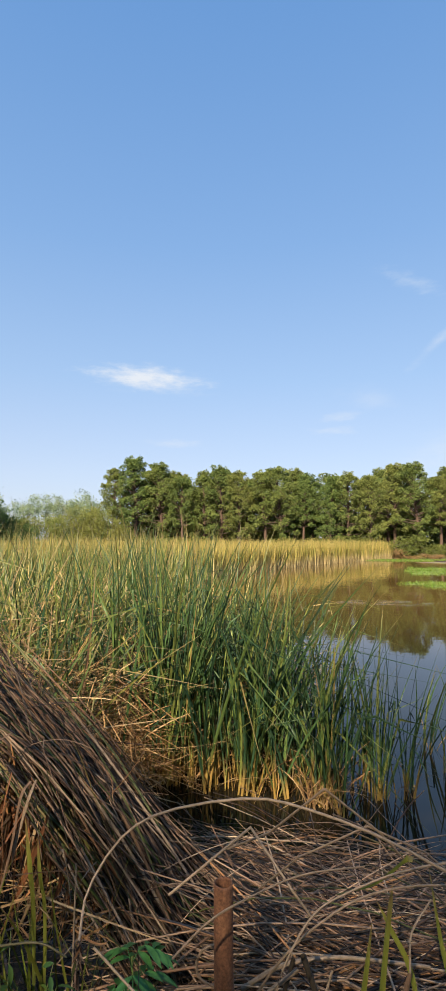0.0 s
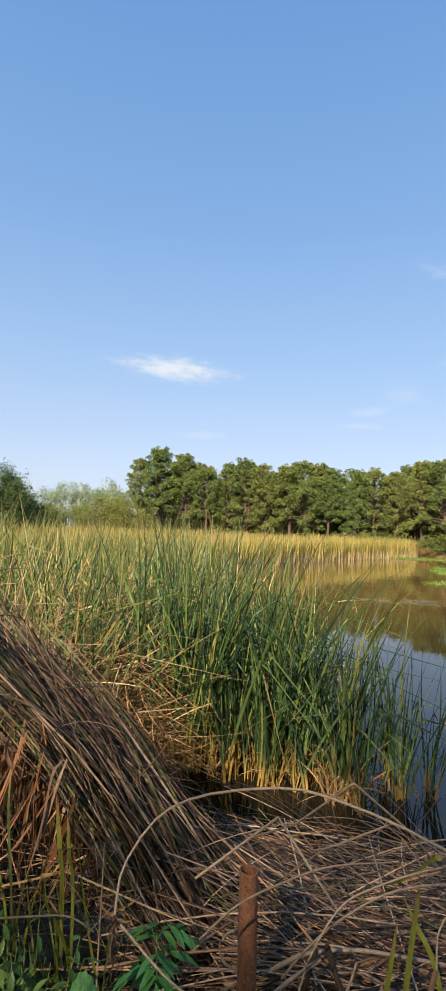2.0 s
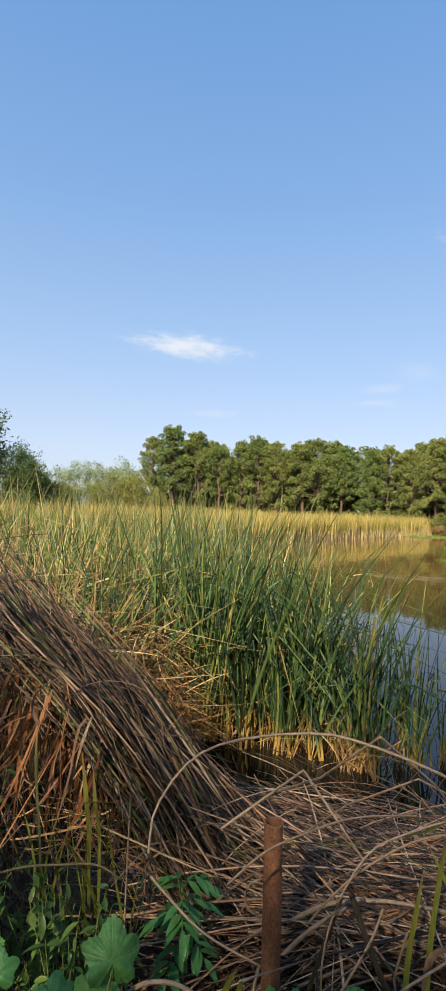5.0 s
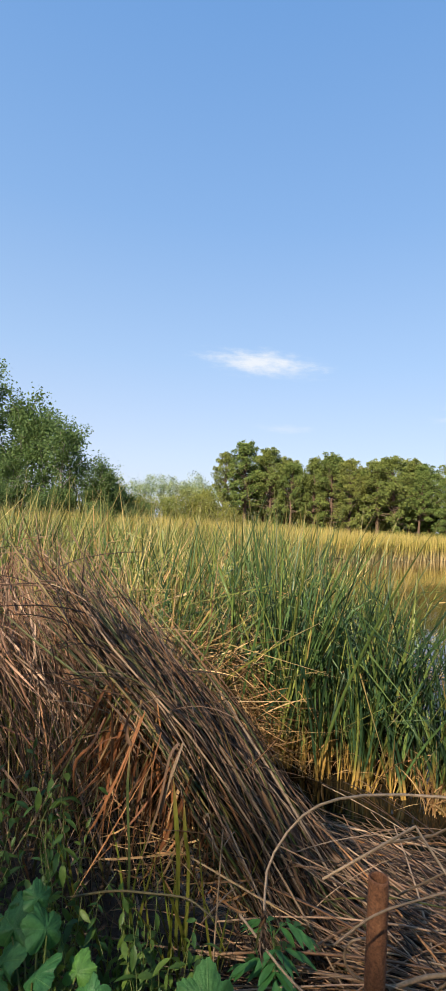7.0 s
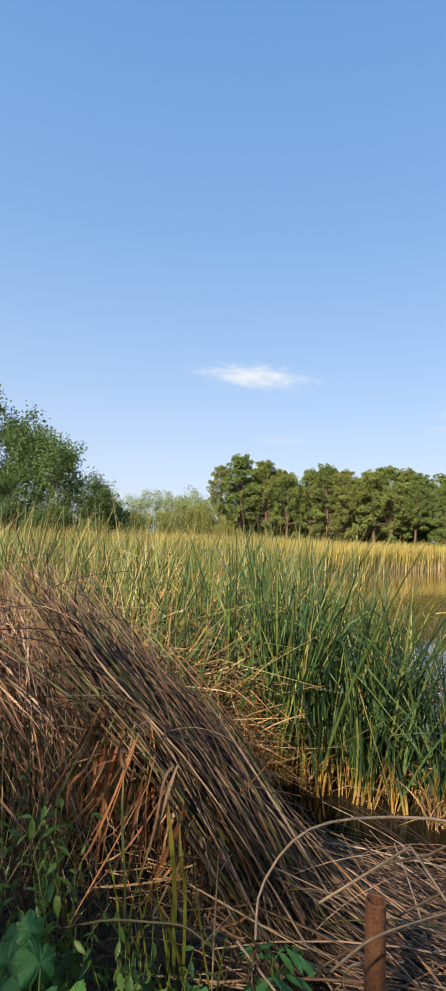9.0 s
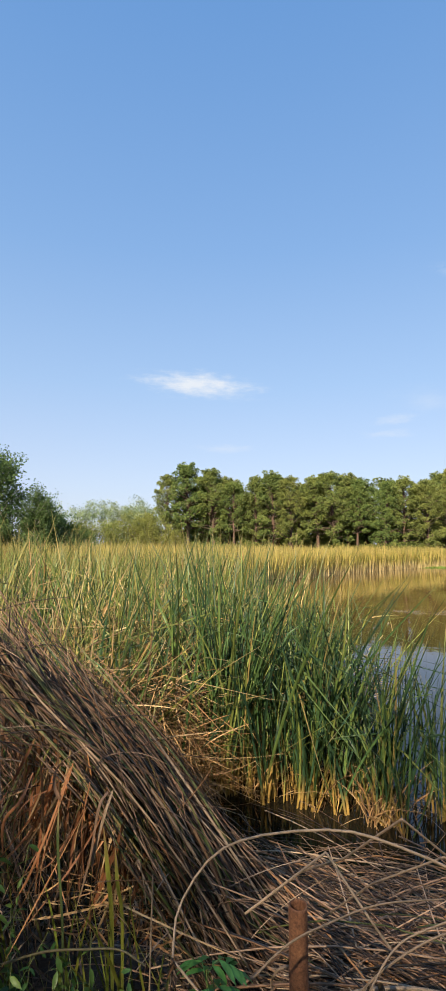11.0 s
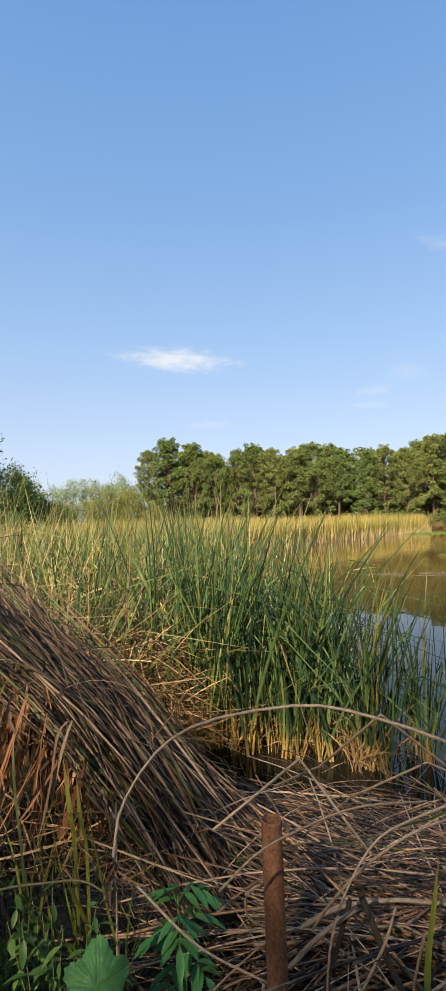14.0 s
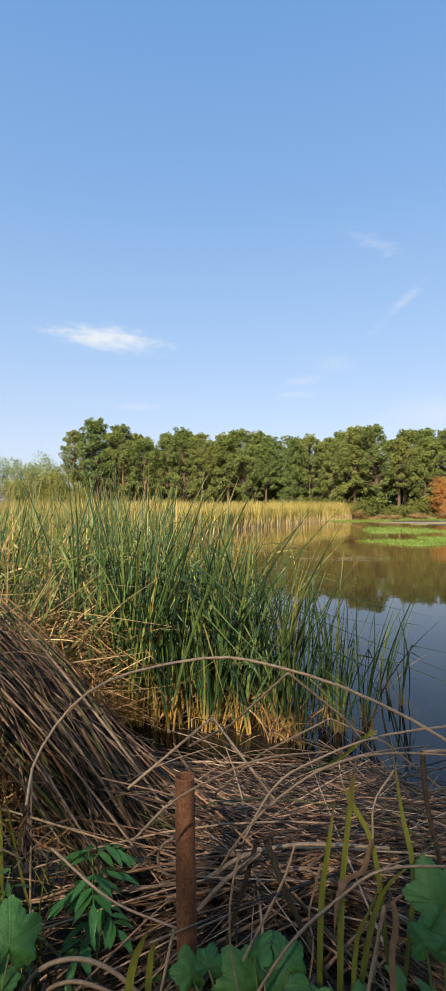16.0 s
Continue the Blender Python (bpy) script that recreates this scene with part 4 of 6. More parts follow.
    x, y = rng.uniform(-3.8, 0.3, n), rng.uniform(3.3, 7.0, n)
    ok = (y > 3.1 - 0.45 * x * 0.2) & (x < np.interp(y, [3.3, 4.2, 4.6, 5.0, 7.0], [-1.5, -1.15, -0.8, -0.2, 0.2]))
    x, y = x[ok], y[ok]
    n = len(x)
    P = np.stack([x, y, WATER_Z + rng.uniform(0, 1, n) * np.interp(x, [-3.0, -1.2, -0.6, 0.3], [1.0, 0.95, 0.6, 0.4])], 1)
    a = rng.normal(0.0, 0.8, n)
    D = unit(np.stack([np.cos(a), np.sin(a), rng.normal(0, 0.35, n)], 1))
    q = sweep_paths(P, D, rng.uniform(0.25, 0.8, n), rng.normal(0, 0.15, (n, 3)), 4)
    # more of it heaped against the front clumps
    n = 650
    x = rng.uniform(-1.75, -0.98, n)
    P = np.stack([x, rng.uniform(4.1, 4.55, n), WATER_Z + rng.uniform(0, 1, n) * np.interp(x, [-1.75, -1.3, -0.98], [0.9, 0.75, 0.4])], 1)
    a = rng.normal(0.0, 1.0, n)
    D = unit(np.stack([np.cos(a), np.sin(a), rng.normal(0, 0.6, n)], 1))
    q = np.concatenate([q, sweep_paths(P, D, rng.uniform(0.15, 0.55, n), rng.normal(0, 0.2, (n, 3)), 4)])
    n = len(q)
    thing_of("straw_litter", ribbons(q, rng.uniform(0.005, 0.010, n), 0.25, 0.4), STRAW, "tangled golden dead leaves between the cattail stems", "dead leaves", "stuff")


reed_field()

# ---- the fallen dead reeds in the foreground ----


# three guide stems of the sheaf: over its back, along its middle and down its front
BACK_STEM = [(-1.68, 2.10, 1.24), (-1.38, 2.03, 1.05), (-1.04, 2.0, 0.83), (-0.74, 2.0, 0.635), (-0.48, 2.0, 0.42), (-0.22, 1.98, 0.23), (0.06, 1.95, 0.10), (0.34, 1.92, 0.0)]
MID_STEM = [(-1.44, 1.92, 1.18), (-1.18, 1.84, 1.00), (-0.91, 1.8, 0.80), (-0.66, 1.8, 0.63), (-0.45, 1.8, 0.44), (-0.27, 1.8, 0.24), (-0.08, 1.77, 0.07), (0.10, 1.72, -0.10)]
FRONT_STEM = [(-1.14, 1.76, 1.12), (-0.96, 1.69, 0.98), (-0.78, 1.66, 0.83), (-0.59, 1.65, 0.66), (-0.45, 1.65, 0.47), (-0.33, 1.65, 0.29), (-0.23, 1.63, 0.12), (-0.13, 1.58, -0.07)]


def sheaf_at(p, s):
    """Places in the sheaf: p goes from its back (0) to its front (1), s from the top (0) of the stems to their ends (1)."""
    rows = np.stack([smooth_line(g_, 48)[0] for g_ in (BACK_STEM, MID_STEM, FRONT_STEM)])
    pp, ss = np.clip(p, 0, 1) * 2, np.clip(s, 0, 1) * 47
    i, j = np.minimum(pp.astype(int), 1), np.minimum(ss.astype(int), 46)
    u, v = (pp - i)[..., None], (ss - j)[..., None]
    return (rows[i, j] * (1 - u) + rows[i + 1, j] * u) * (1 - v) + (rows[i, j + 1] * (1 - u) + rows[i + 1, j + 1] * u) * v


def mound():
    """Dead cattails that lean in a thick sheaf from high on one side down into the pool."""

    def sheaf(n, p, s0, span, stray, deep):
        """n stems that start between s0 along the crest and fall towards the front; stray: how far they wander; deep: how far they lie below the skin."""
        k = 11
        t = np.linspace(0, 1, k)[None]
        a = (s0[0] + (s0[1] - s0[0]) * rng.uniform(0, 1, n) ** 0.6)[:, None]
        b = np.minimum(a + rng.uniform(*span, (n, 1)), 1.0)
        slip = p[:, None] + (rng.uniform(0.1, 0.7, (n, 1)) * (1 - 0.75 * a) + rng.normal(0, 0.12 + stray, (n, 1))) * t
        q = sheaf_at(np.minimum(slip, 1 - 0.2 * t), a + (b - a) * t)
        q = q + (rng.normal(0, 0.022, (n, 1, 3)) * (1 + 2.4 * (1 - a[..., None]) * (1 - t[..., None])) + rng.normal(0, stray * 0.5, (n, 1, 3)) * (t[..., None] - 0.3))
        q = q + np.sin(t * rng.uniform(2, 7, (n, 1)) + rng.uniform(0, 6, (n, 1)))[..., None] * rng.normal(0, 0.008 + stray * 0.07, (n, 1, 3))
        # strands that part from one another and lie at different depths
        strand = rng.integers(0, 90, n)
        q = q + strand_way[strand][:, None] * (t[..., None] - 0.35)
        low = np.abs(rng.normal(0, deep, (n, 1, 1))) + strand_deep[strand][:, None, None]
        return q + low * np.array([0.1, 0.8, -0.35])

    strand_way, strand_deep = rng.normal(0, 0.055, (90, 3)), np.abs(rng.normal(0, 0.055, 90))
    n1, n2, n3, n4 = 820, 700, 340, 230
    q1 = sheaf(n1, rng.uniform(0, 0.8, n1) ** 1.2, (0.08, 0.6), (0.45, 0.85), 0.065, 0.09)
    q2 = sheaf(n2, rng.uniform(0, 0.9, n2), (0.06, 0.7), (0.3, 0.7), 0.10, 0.12)
    q3 = sheaf(n3, rng.uniform(-0.1, 0.7, n3), (0.0, 0.7), (0.2, 0.5), 0.17, 0.02)
    q4 = sheaf(n4, rng.uniform(0, 0.8, n4), (0.0, 0.5), (0.4, 0.7), 0.08, 0.03)
    across = np.tile([[0.72, 0.15, 0.68]], (n1, 1)) + rng.normal(0, 0.25, (n1, 3))
    geo = joined(ribbons(q1, rng.uniform(0.0035, 0.0085, n1), 0.5, 0.25, side=across, roll=rng.normal(0, 0.4, n1)), tubes(q2, rng.uniform(0.0016, 0.0034, n2), 5, 0.6),
                 tubes(q3, rng.uniform(0.0012, 0.0026, n3), 5, 0.6))
    thing_of("dead_reed_sheaf", geo, DEAD_BLADES, "thick sheaf of grey-brown dead cattails leaning over the bank", "dead reeds", "stuff")
    thing_of("green_stalks_in_sheaf", ribbons(q4, rng.uniform(0.004, 0.008, n4), 0.45, 0.3, roll=rng.normal(0, 1.0, n4)), OLIVE_BLADES, "olive green cattail leaves caught in the fallen sheaf", "cattails", "stuff")
    # the stems' upper ends stand off the crest
    n = 430
    s = rng.uniform(0.16, 0.62, n)
    P = sheaf_at(rng.uniform(0, 0.5, n), s) - [0, 0, 0.03]
    th = np.radians(rng.normal(57, 13, n))
    D = unit(np.stack([-np.cos(th), rng.normal(0.1, 0.2, n), np.sin(th)], 1))
    L = rng.uniform(0.06, 0.45, n) * np.interp(s, [0, 0.62], [1.0, 0.6])
    q = sweep_paths(P - D * 0.2, D, L + 0.2, rng.normal(0, 0.10, (n, 3)), 7, np.stack([rng.normal(0.2, 0.6, n), 0 * s, -rng.uniform(0.4, 1.4, n)], 1) * (rng.uniform(size=n) < 0.3)[:, None], rng.uniform(0.5, 0.85, n))
    thing_of("sheaf_upper_ends", ribbons(q, rng.uniform(0.003, 0.008, n), 0.45, 0.35, roll=rng.normal(0, 0.8, n)), DEAD_BLADES, "upper ends of dead cattails standing off the sheaf", "dead reeds", "stuff")
    # an older, bleached thatch beside its upper end
    n = 900
    S = np.stack([rng.uniform(-2.35, -1.0, n), rng.uniform(1.72, 2.3, n), 0 * np.ones(n)], 1)
    S[:, 2] = np.interp(S[:, 0], [-2.35, -1.7, -1.15], [0.98, 0.96, 0.84]) - np.abs(rng.normal(0, 0.17, n)) - 0.25 * (2.35 - S[:, 1]) * 0.4
    th = np.radians(rng.normal(52, 17, n))
    D = unit(np.stack([np.cos(th), rng.normal(-0.12, 0.18, n), -np.sin(th)], 1))
    L = rng.uniform(0.22, 0.62, n)
    q = sweep_paths(S - D * 0.15, D, L, rng.normal(0, 0.12, (n, 3)), 7, np.concatenate([rng.normal(0, 0.35, (n, 2)), rng.normal(-0.2, 0.4, (n, 1))], 1) * (rng.uniform(size=n) < 0.4)[:, None], rng.uniform(0.3, 0.8, n))
    h = n // 2
    geo = joined(tubes(q[:h], rng.uniform(0.0014, 0.0030, h), 5, 0.6), ribbons(q[h:], rng.uniform(0.004, 0.009, n - h), 0.4, 0.3, roll=rng.normal(0, 1.3, n - h)))
    thing_of("dead_reed_thatch", geo, THATCH_BLADES, "bleached mauve-brown thatch of old cattail leaves", "dead reeds", "stuff")
    # stalks that stick out of it every way
    n = 300
    S = sheaf_at(rng.uniform(0, 0.9, n), rng.uniform(0.05, 0.8, n)) + rng.normal(0, 0.03, (n, 3))
    ang = rng.uniform(-0.9, 3.3, n)
    D = unit(np.stack([np.cos(ang), rng.normal(-0.2, 0.45, n), np.sin(ang) * 0.7], 1))
    q = sweep_paths(S, D, rng.uniform(0.10, 0.38, n), rng.normal(0, 0.15, (n, 3)) - [0, 0, 0.25], 6)
    thing_of("loose_dead_stalks", tubes(q, rng.uniform(0.0012, 0.0028, n), 4, 0.5), DEAD_BLADES, "loose dead stalks sticking out of the fallen sheaf", "dead reeds", "stuff")
    # broken ends that stick up along the crest
    n = 240
    P = np.stack([rng.uniform(-2.3, -1.0, n), rng.uniform(2.0, 2.5, n), 0 * np.ones(n)], 1)
    P[:, 2] = np.interp(P[:, 0], [-2.3, -1.5, -1.0], [0.86, 0.86, 0.62])
    D = unit(np.stack([rng.normal(-0.25, 0.45, n), rng.normal(0, 0.3, n), np.ones(n)], 1))
    bent = np.stack([rng.normal(0.2, 0.6, n), np.zeros(n), -rng.uniform(0.4, 1.6, n)], 1) * (rng.uniform(size=n) < 0.5)[:, None]
    q = sweep_paths(P, D, rng.uniform(0.15, 0.45, n), rng.normal(0, 0.15, (n, 3)), 5, bent, rng.uniform(0.4, 0.8, n))
    thing_of("broken_stalk_tips", tubes(q, rng.uniform(0.0014, 0.0030, n), 5, 0.5), THATCH_BLADES, "broken stalk ends bristling along the sheaf's crest", "dead reeds", "stuff")
    # a tangle of stems that still stand, their tops snapped over
    n = 260
    P = np.stack([rng.uniform(-2.1, -0.75, n), rng.uniform(1.75, 2.3, n), rng.uniform(-0.2, 0.1, n)], 1)
    D = unit(np.stack([rng.normal(-0.12, 0.25, n), rng.normal(0, 0.2, n), np.ones(n)], 1))
    L = rng.uniform(0.45, 0.95, n) * np.interp(P[:, 0], [-1.6, -1.1, -0.75], [1.0, 0.9, 0.75])
    ks = np.stack([rng.normal(0.3, 0.6, n), rng.normal(0, 0.4, n), rng.uniform(-1.9, -0.9, n)], 1) * (rng.uniform(size=n) < 0.6)[:, None]
    q = sweep_paths(P, D, L, rng.normal(0, 0.14, (n, 3)), 8, ks, rng.uniform(0.5, 0.9, n))
    h = n // 2
    geo = joined(tubes(q[:h], rng.uniform(0.0014, 0.0030, h), 4, 0.5), ribbons(q[h:], rng.uniform(0.005, 0.011, n - h), 0.3, 0.4, roll=rng.normal(0, 1.5, n - h)))
    thing_of("broken_dead_stalks", geo, DEAD_BLADES, "tangle of broken brown stalks below the sheaf's crest", "dead reeds", "stuff")
    # withered leaves that hang from the sheaf's front over the hollow below
    n = 360
    s = rng.uniform(0.27, 0.66, n)
    P = sheaf_at(rng.uniform(0.75, 1, n), s) + np.stack([rng.normal(-0.03, 0.05, n), rng.uniform(-0.03, 0.22, n), rng.normal(-0.04, 0.03, n)], 1)
    D = unit(np.stack([rng.normal(-0.22, 0.25, n), rng.normal(-0.02, 0.16, n), -np.ones(n)], 1))
    L = rng.uniform(0.35, 1.0, n) * np.clip(P[:, 2] - 0.20, 0.12, 0.55)
    q = sweep_paths(P, D, L, rng.normal(0, 0.20, (n, 3)) * [1, 1, 0.3], 7, np.stack([rng.normal(0, 0.7, n), rng.normal(0, 0.4, n), rng.uniform(0.0, 0.9, n)], 1) * (rng.uniform(size=n) < 0.3)[:, None], rng.uniform(0.5, 0.9, n))
    thing_of("hanging_dead_leaves", ribbons(q, rng.uniform(0.004, 0.011, n), 0.35, 0.4, roll=rng.normal(0, 2.2, n)), RUST_BLADES, "reddish-brown withered leaves hanging below the sheaf", "dead leaves", "stuff")
    # golden broken leaves lying level at the mouth of the hollow
    n = 40
    P = np.stack([rng.uniform(-0.85, -0.40, n), rng.uniform(1.55, 1.75, n), rng.normal(0.34, 0.05, n)], 1)
    a = rng.normal(0.0, 0.35, n)
    q = sweep_paths(P, np.stack([np.cos(a), np.sin(a), rng.normal(0.05, 0.15, n)], 1), rng.uniform(0.08, 0.30, n), rng.normal(0, 0.2, (n, 3)), 5)
    thing_of("level_straw", ribbons(q, rng.uniform(0.003, 0.006, n), 0.35, 0.3, roll=rng.normal(0, 1.5, n)), STRAW, "golden broken leaves caught level below the sheaf", "dead leaves", "stuff")
    # a few green blades still standing in it
    n = 30
    P = np.stack([np.clip(rng.normal(-0.56, 0.16, n), -1.2, -0.34), rng.uniform(1.48, 1.66, n), rng.uniform(-0.15, 0.1, n)], 1)
    q = sweep_paths(P, unit(np.stack([rng.normal(-0.2, 0.2, n), rng.normal(0, 0.12, n), np.ones(n)], 1)), rng.uniform(0.35, 0.7, n), rng.normal(0, 0.15, (n, 3)), 6)
    thing_of("young_cattail_leaves", ribbons(q, rng.uniform(0.005, 0.009, n), 0.3, 0.5), LIME_BLADES, "young yellow-green cattail leaves among the dead ones", "cattails", "stuff")


mound()


def mat_z(x, y):
    return np.interp(y, [1.3, 1.7, 2.3, 3.0, 3.9], [0.10, 0.10, -0.06, -0.36, -0.54]) - 0.10 * np.clip(x - 0.5, 0, 1.2) + 0.05 * wobble(x, y, 3.4)


def dead_mat():
    def lay(n, thick, lo, hi, along, swing, far=1.0, lift=0.05):
        x, u = rng.uniform(-0.65, 2.0, n), rng.uniform(0, 1, n) ** 2.1
        edge = np.interp(x, [-0.65, 0.0, 0.5, 1.0, 2.0], [3.1, 3.35, 3.3, 3.1, 2.9])
        y = 1.62 + u * far * (edge - 1.62)
        x = np.maximum(x, np.interp(y, [1.6, 2.1, 2.5, 3.0], [0.0, 0.0, -0.3, -0.65]) + rng.uniform(0, 0.5, n))
        z = np.maximum(mat_z(x, y) + lift - np.abs(rng.normal(0, thick, n)), WATER_Z + 0.005)
        a = rng.normal(along, swing, n) + np.pi * (rng.uniform(size=n) < 0.5)
        D = np.stack([np.cos(a), np.sin(a), rng.normal(0.05, 0.2, n)], 1)
        L = rng.uniform(lo, hi, n)
        C = np.stack([x, y, z], 1)
        B = np.concatenate([rng.normal(0, 0.12, (n, 2)), -np.abs(rng.normal(0.18, 0.16, (n, 1)))], 1)
        snapped = (rng.uniform(size=n) < 0.22)[:, None]
        ks = np.concatenate([rng.normal(0, 0.5, (n, 2)), rng.uniform(-0.7, 0.1, (n, 1))], 1) * snapped
        return sweep_paths(C - D * L[:, None] * 0.5, D - B, L, B, 8, ks, rng.uniform(0.35, 0.8, n))

    q1, q2, q3, q4 = lay(1350, 0.13, 0.6, 1.5, -0.2, 0.34), lay(420, 0.10, 0.3, 0.9, 0.25, 0.6), lay(420, 0.06, 0.5, 1.3, 0.12, 0.5, 0.85, 0.10), lay(480, 0.06, 0.5, 1.2, -0.45, 0.4, 0.6, 0.07)
    geo = joined(tubes(q1, rng.uniform(0.0012, 0.0030, len(q1)), 5, 0.6), ribbons(q2, rng.uniform(0.004, 0.009, len(q2)), 0.3, 0.3, roll=rng.normal(0, 1.2, len(q2))))
    # darker colour on the lower stalks stands in for shade deep in the mat
    thing_of("dead_reed_underlayer", geo, DEAD_BLADES, "layer of old cattail stalks below the mat, shade put into its colour", "dead reeds", "stuff")
    q5 = lay(110, 0.03, 0.5, 1.4, 0.05, 0.75, 0.9, 0.13)
    geo = joined(tubes(q3, rng.uniform(0.0013, 0.0030, len(q3)), 6, 0.6), tubes(q4, rng.uniform(0.0012, 0.0026, len(q4)), 5, 0.6), tubes(q5, rng.uniform(0.0026, 0.0042, len(q5)), 6, 0.6))
    thing_of("dead_reed_mat", geo, MAT_BLADES, "matted layer of dead cattail stalks lying on the water's edge", "dead reeds", "stuff")
    # stalks that arch up out of the mat and over the pool
    n = 330
    x, y = rng.uniform(-0.5, 1.7, n), np.where(np.arange(n) < 190, rng.uniform(1.7, 3.3, n), rng.uniform(2.8, 3.7, n))
    a = rng.uniform(-0.8, 0.6, n) + np.pi * (rng.uniform(size=n) < 0.45)
    D = np.stack([np.cos(a), 0.7 * np.sin(a), np.where(y < 2.8, rng.uniform(0.2, 0.7, n), rng.uniform(0.08, 0.3, n))], 1)
    L = rng.uniform(0.5, 1.1, n) * np.where(y < 2.8, 1, 0.75)
    B = np.stack([0 * a, 0 * a, -D[:, 2] * rng.uniform(0.8, 1.15, n)], 1)
    bent = (rng.uniform(size=n) < 0.4)[:, None]
    ks = np.concatenate([rng.normal(0, 0.4, (n, 2)), rng.uniform(-1.2, -0.4, (n, 1))], 1) * bent
    q = sweep_paths(np.stack([x, y, mat_z(x, y) - 0.06], 1), D, L, B, 11, ks, rng.uniform(0.35, 0.75, n))
    q[..., 2] = np.maximum(q[..., 2], WATER_Z - 0.02)
    thing_of("arching_dead_stalks", tubes(q, rng.uniform(0.0014, 0.0030, n), 6, 0.5), MAT_BLADES, "dead stalks arching low out of the mat over the pool", "dead reeds", "stuff")


dead_mat()


def litter():
    """Dark leaf litter and twigs on the bank below the plants."""
    n = 3200
    x, y = rng.uniform(-2.4, 2.0, n), rng.uniform(0.3, 2.5, n)
    a = rng.uniform(0, 2 * np.pi, n)
    D = np.stack([np.cos(a), np.sin(a), rng.normal(0.1, 0.3, n)], 1)
    P = np.stack([x, y, ground_z(x, y) + rng.uniform(0.0, 0.08, n)], 1)
    q = sweep_paths(P, unit(D), rng.uniform(0.06, 0.35, n), rng.normal(0, 0.25, (n, 3)) * [1, 1, 0.4], 4)
    thing_of("leaf_litter", ribbons(q, rng.uniform(0.004, 0.012, n), 0.3, 0.5), DEAD_BLADES, "dark dry leaf litter and twigs on the bank", "leaf litter", "stuff")


litter()

# ---- single stalks, the pipe and the plants ----
DRY_STALK = plain_leaf("pale_dry_stalk", (0.29, 0.205, 0.145), (0.21, 0.140, 0.096), 0.0, 0.55, 90, 0.3, True)


TWIG = plain_leaf("olive_twig", (0.12, 0.105, 0.045), (0.10, 0.08, 0.04), 0.0, 0.6, 90, 0.3, True)
ROTTEN = plain_leaf("dark_rotten_stem", (0.060, 0.042, 0.028), (0.035, 0.026, 0.018), 0.0, 0.6, 90, 0.3, True)


def stalk(points, radius, label, taper=0.55, sharp=False, material=None):
    p = np.array(points, float)
    q = p[None] if sharp else smooth_line(points)
    if sharp:
        dense = []
        for a, b in zip(p[:-1], p[1:]):
            for u in (0.0, 0.04, 0.5, 0.96):
                dense.append(a + (b - a) * u)
        q = np.array(dense + [p[-1]])[None]
    v, f, u = tubes(q, np.array([radius]), 7, taper)
    ob = thing_of("dead_stalk", (v, f, u), material or DRY_STALK, label, "dead stalk", group="single stalks above the mat", at=tuple(q[0, 0]))
    return ob


def pipe():
    at = (0.0, 1.4, -0.25)
    ob = base("steel_pipe", at, "rusty hollow steel pipe standing upright in the bank", "pipe")
    k, h = 28, 0.85
    a = np.linspace(0, 2 * np.pi, k, endpoint=False)
    rings = [(0.021, 0.0), (0.0208, 0.2), (0.0212, 0.45), (0.0209, h - 0.006), (0.0203, h), (0.0182, h), (0.0176, h - 0.006), (0.0175, h - 0.30)]
    v = []
    for r, z in rings:
        dent = 1 + 0.012 * np.sin(3 * a + z * 9)
        v.append(np.stack([r * dent * np.cos(a) + 0.010 * (h - z), r * dent * np.sin(a), 0 * a + z + 0.0012 * np.sin(2 * a) * (z > 0.8)], 1))
    v = np.concatenate(v)
    i, j = np.arange(k), (np.arange(k) + 1) % k
    f = np.concatenate([np.stack([m * k + i, m * k + j, (m + 1) * k + j, (m + 1) * k + i], 1) for m in range(len(rings) - 1)])
    part("tube", (v, f, v[:, :2]), RUST, ob)


pipe()


def hook():
    stalk([(-0.005, 1.43, 0.455), (-0.045, 1.42, 0.445), (-0.062, 1.42, 0.415), (-0.055, 1.42, 0.385), (-0.03, 1.43, 0.365), (-0.003, 1.44, 0.36)], 0.0032, "curled brown stalk hooked round the rusty pipe", 0.8)


